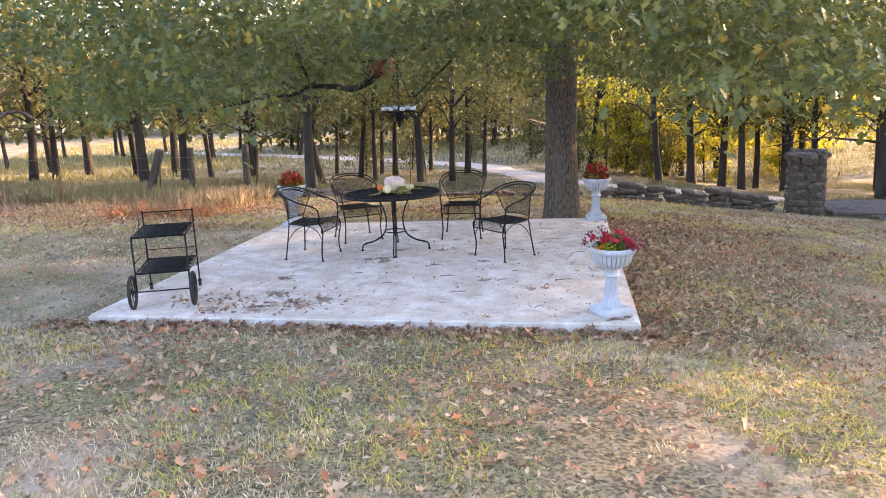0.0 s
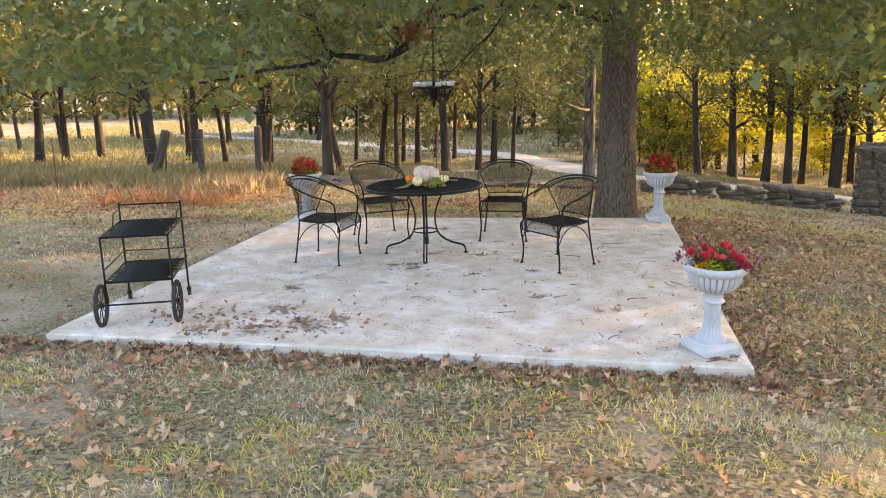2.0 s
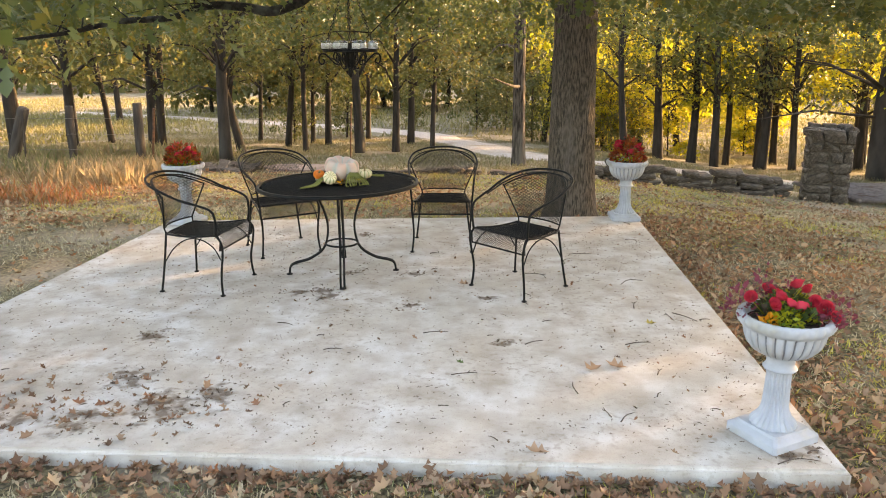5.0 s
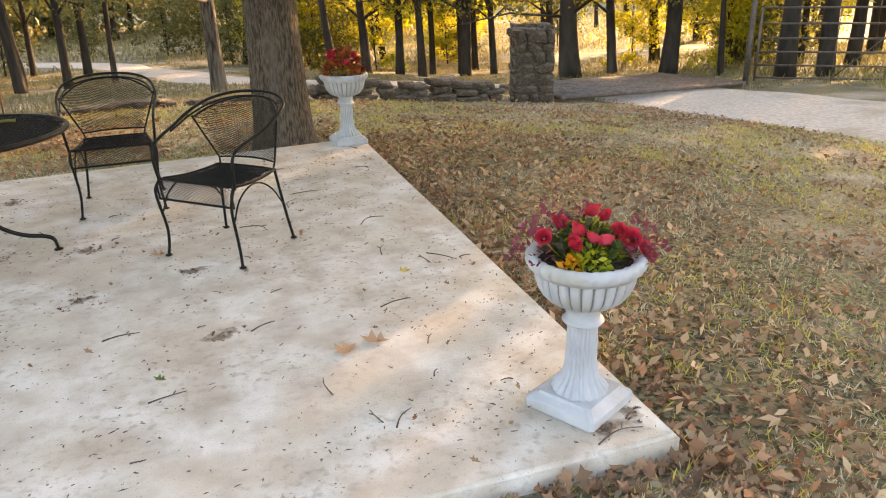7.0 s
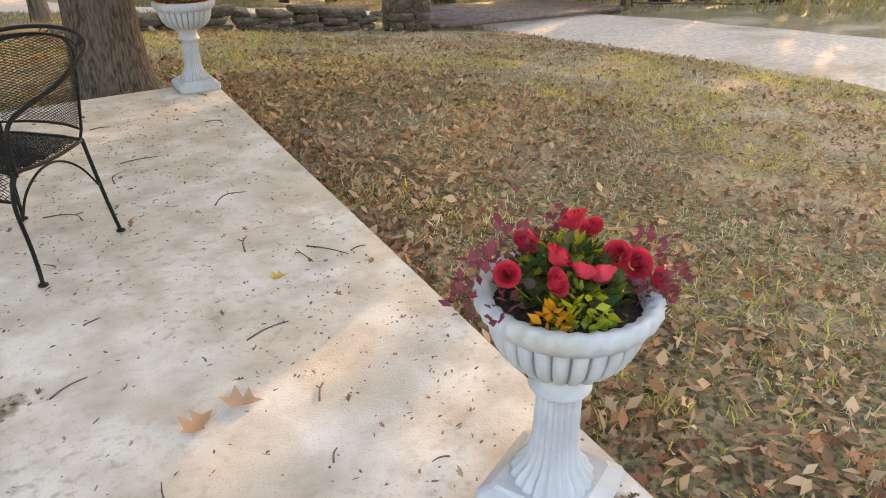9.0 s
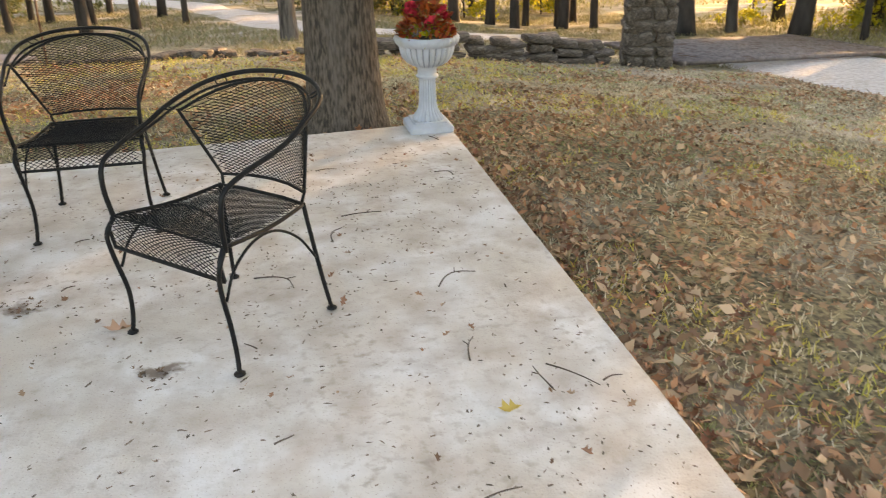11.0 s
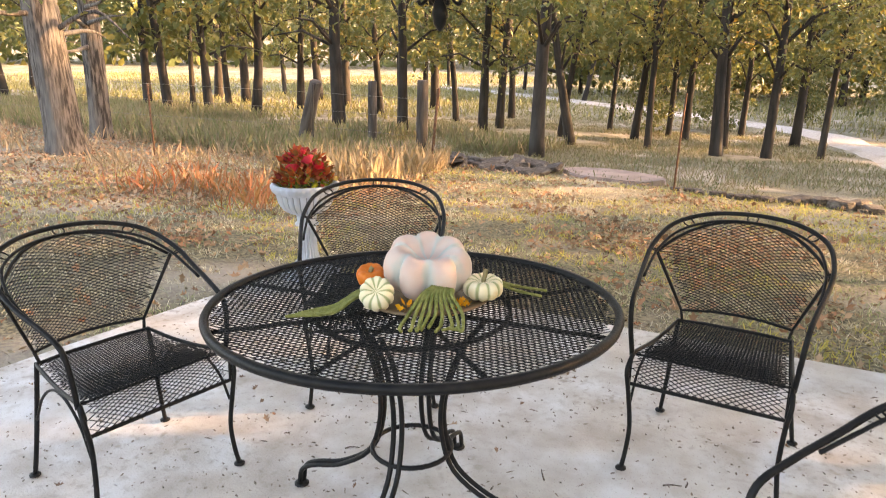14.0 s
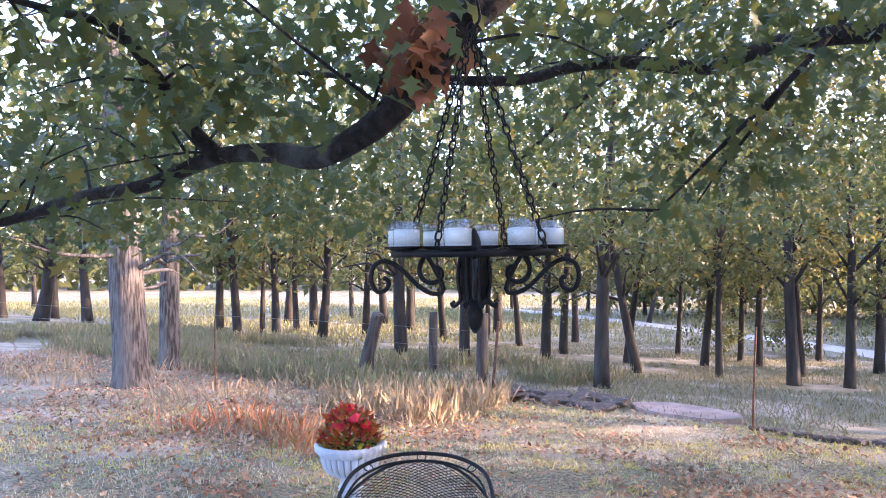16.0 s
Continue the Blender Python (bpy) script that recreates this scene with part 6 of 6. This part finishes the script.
fallen("leaf_specks", 5500, -5.0, -0.05, 0.03, 4.6, 63, lambda x, y, r: ~outside_slab(x, y, -0.04) & (value_noise(x, y, 1.3, 91) + 0.7 * value_noise(x, y, 4.1, 92) > 0.3 - 0.9 * (r.uniform(0, 1, len(x)) < 0.25)), "tiny dark crumbs of leaf on the concrete", 0.0135, 0.003, slab_level, M_SPECK)
fallen("leaf_litter", 420, -4.7, -2.6, 0.05, 1.0, 62, lambda x, y, r: ~outside_slab(x, y, -0.05) & (r.uniform(0, 1, len(x)) < np.exp(-((x + 3.7) ** 2 / 0.5 + (y - 0.45) ** 2 / 0.06))), "brown leaf scraps gathered by the cart", 0.07, 0.008, slab_level, M_DRIFT)


def bark_bits(count, seed):
    """Short dark slivers of bark and stalk, thicker in some places than others."""
    rng = np.random.default_rng(seed)
    x, y = rng.uniform(-5.0, -0.04, count), rng.uniform(0.04, 4.6, count)
    ok = ~outside_slab(x, y, -0.05) & (value_noise(x, y, 1.1, 93) + 0.8 * value_noise(x, y, 3.7, 94) > rng.uniform(-1.2, 1.0, count))
    x, y = x[ok], y[ok]
    n = len(x)
    yaw = rng.normal(0.25, 0.75, n)
    size = rng.uniform(0.007, 0.024, n) * np.where(rng.uniform(0, 1, n) < 0.1, 1.8, 1.0)
    v, f = strew(SLIVER, np.stack([x, y, np.full(n, 0.0015)], -1), turns(yaw - np.pi / 2, np.zeros(n), np.zeros(n)), np.stack([rng.uniform(0.003, 0.008, n), size, rng.uniform(0.002, 0.005, n)], -1))
    tagged(new("bark_bits", raw_mesh("bark_bits", v, f, M_SPECK)), "short dark slivers of bark on the concrete", "litter", kind="stuff")


SLIVER = ([(-0.5, 0.1, 0), (0.4, 0, 0), (0.5, 0.6, 0), (0.1, 1, 0), (-0.4, 0.8, 0), (0, 0.45, 1)], [(0, 1, 5), (1, 2, 5), (2, 3, 5), (3, 4, 5), (4, 0, 5)])
bark_bits(3000, 95)


def stain_crumbs(spots, seed):
    """Wet leaf crumbs that lie where the brown stains are."""
    rng = np.random.default_rng(seed)
    at = np.concatenate([np.stack([x + rng.normal(0, r * 0.42, int(170 * r)), y + rng.normal(0, r * 0.30, int(170 * r)), np.full(int(170 * r), 0.002)], -1) for x, y, r in spots])
    at = at[~outside_slab(at[:, 0], at[:, 1], -0.05)]
    n = len(at)
    v, f = strew(DRY, at, turns(rng.uniform(0, 6.28, n), rng.normal(0, 0.2, n), rng.normal(0, 0.2, n)), rng.uniform(0.008, 0.038, n))
    tagged(new("leaf_specks", raw_mesh("leaf_specks", v, f, M_WET)), "dark wet leaf crumbs on the stained concrete", "litter", kind="stuff")


M_WET = leaf_mat("wet_crumbs", ((0.13, 0.085, 0.055), (0.21, 0.14, 0.09), (0.08, 0.055, 0.04), (0.29, 0.19, 0.125)), 0.0, 0.85)
stain_crumbs(STAINS, 96)


def twig(x, y, length, yaw, bend, k):
    bm = bmesh.new()
    pts = [(-length / 2, 0, 0.004), (-length / 6, bend * 0.8, 0.007), (length / 6, bend, 0.006), (length / 2, 0, 0.004)]
    tube(bm, curve_points(pts, 3), [0.0035 * (1 - 0.06 * i) for i in range(10)], 5, wobble=0.3)
    if k % 2:
        tube(bm, [(length / 8, bend, 0.006), (length / 4, bend + length * 0.14, 0.008)], 0.002, 4)
    o = part("twig", bm, M_TWIG)
    o.matrix_basis = pose(x, y, 0.0, 0, 0, yaw)
    tagged(o, "thin dark oak twig lying on the concrete", "twig", "twigs on the patio")


M_TWIG = mat("twig_bark", (0.14, 0.11, 0.09), (0.07, 0.055, 0.045), 40, 0.9)
for k, (x, y, length, yaw, bend) in enumerate(((-0.645, 1.382, 0.17, 16, 0.01), (-0.604, 0.975, 0.09, 62, 0.005), (-1.281, 1.368, 0.13, 30, 0.008), (-0.971, 0.482, 0.10, 105, 0.004), (-0.879, 0.437, 0.13, 50, 0.012), (-0.455, 2.596, 0.20, 28, 0.05), (-0.102, 0.152, 0.06, 20, 0.01), (-0.757, 3.37, 0.20, 5, 0.006), (-0.228, 3.877, 0.11, -8, 0.004), (-0.345, 1.865, 0.13, 100, 0.004), (-0.245, 1.858, 0.20, -50, 0.006), (-0.528, 2.082, 0.15, 72, 0.012), (-0.894, 3.148, 0.16, 70, 0.03), (-1.19, 2.728, 0.20, -38, 0.05), (-0.876, 4.062, 0.12, 4, 0.01), (-0.20, 0.06, 0.20, 10, 0.025), (-1.1, 0.75, 0.14, 95, 0.01), (-1.9, 1.5, 0.16, 10, 0.01), (-2.5, 1.2, 0.12, 5, 0.01), (-1.7, 0.9, 0.15, 15, 0.0), (-2.9, 1.6, 0.12, -20, 0.01), (-0.15, 4.52, 0.11, -65, 0.0))):
    twig(x, y, length, yaw, bend, k)
rng = np.random.default_rng(88)


def twig_shape(r):
    n = r.uniform(0.025, 0.075)
    return n, r.uniform(0, 180), n * r.uniform(-0.1, 0.1)


for k in range(36):
    x, y = rng.uniform(-4.9, -0.1), rng.uniform(0.1, 4.3)
    twig(x, y, *twig_shape(rng), 2 * k)


def lone_leaf(x, y, yaw, size, material, label):
    v, f = strew(DRY, np.array([(0.0, -0.5 * size, 0.004)]), turns(np.zeros(1), np.zeros(1), np.zeros(1)), np.array([size]))
    o = new("oak_leaf", raw_mesh("oak_leaf", v, f, material))
    o.matrix_basis = pose(x, y, 0.0, 0, 0, yaw)
    tagged(o, label, "leaf", "single leaves on the patio")


M_TAN_LEAF = leaf_mat("tan_leaf", ((0.48, 0.31, 0.22), (0.42, 0.27, 0.17)), 0.15, 0.7)
M_YELLOW_LEAF = leaf_mat("yellow_leaf", ((0.55, 0.42, 0.10), (0.50, 0.38, 0.12)), 0.2, 0.7)
M_GREEN_LEAF = leaf_mat("green_leaf", ((0.10, 0.16, 0.05), (0.13, 0.19, 0.06)), 0.2, 0.6)
LONE = [(-0.975, 0.998, 130, 0.15, M_TAN_LEAF, "curled tan oak leaf lying on the concrete"), (-0.836, 1.043, 70, 0.14, M_TAN_LEAF, "curled tan oak leaf lying on the concrete"), (-0.50, 1.73, 100, 0.09, M_YELLOW_LEAF, "small yellow oak leaf lying on the concrete"), (-1.73, 1.05, 60, 0.06, M_GREEN_LEAF, "small green leaf lying on the concrete"), (-1.75, 2.50, 100, 0.11, M_TAN_LEAF, "curled tan oak leaf under the chair foot"), (-1.35, 0.10, 80, 0.12, M_TAN_LEAF, "curled tan oak leaf lying on the concrete")]
for x, y, yaw, size, material, text in LONE:
    lone_leaf(x, y, yaw, size, material, text)
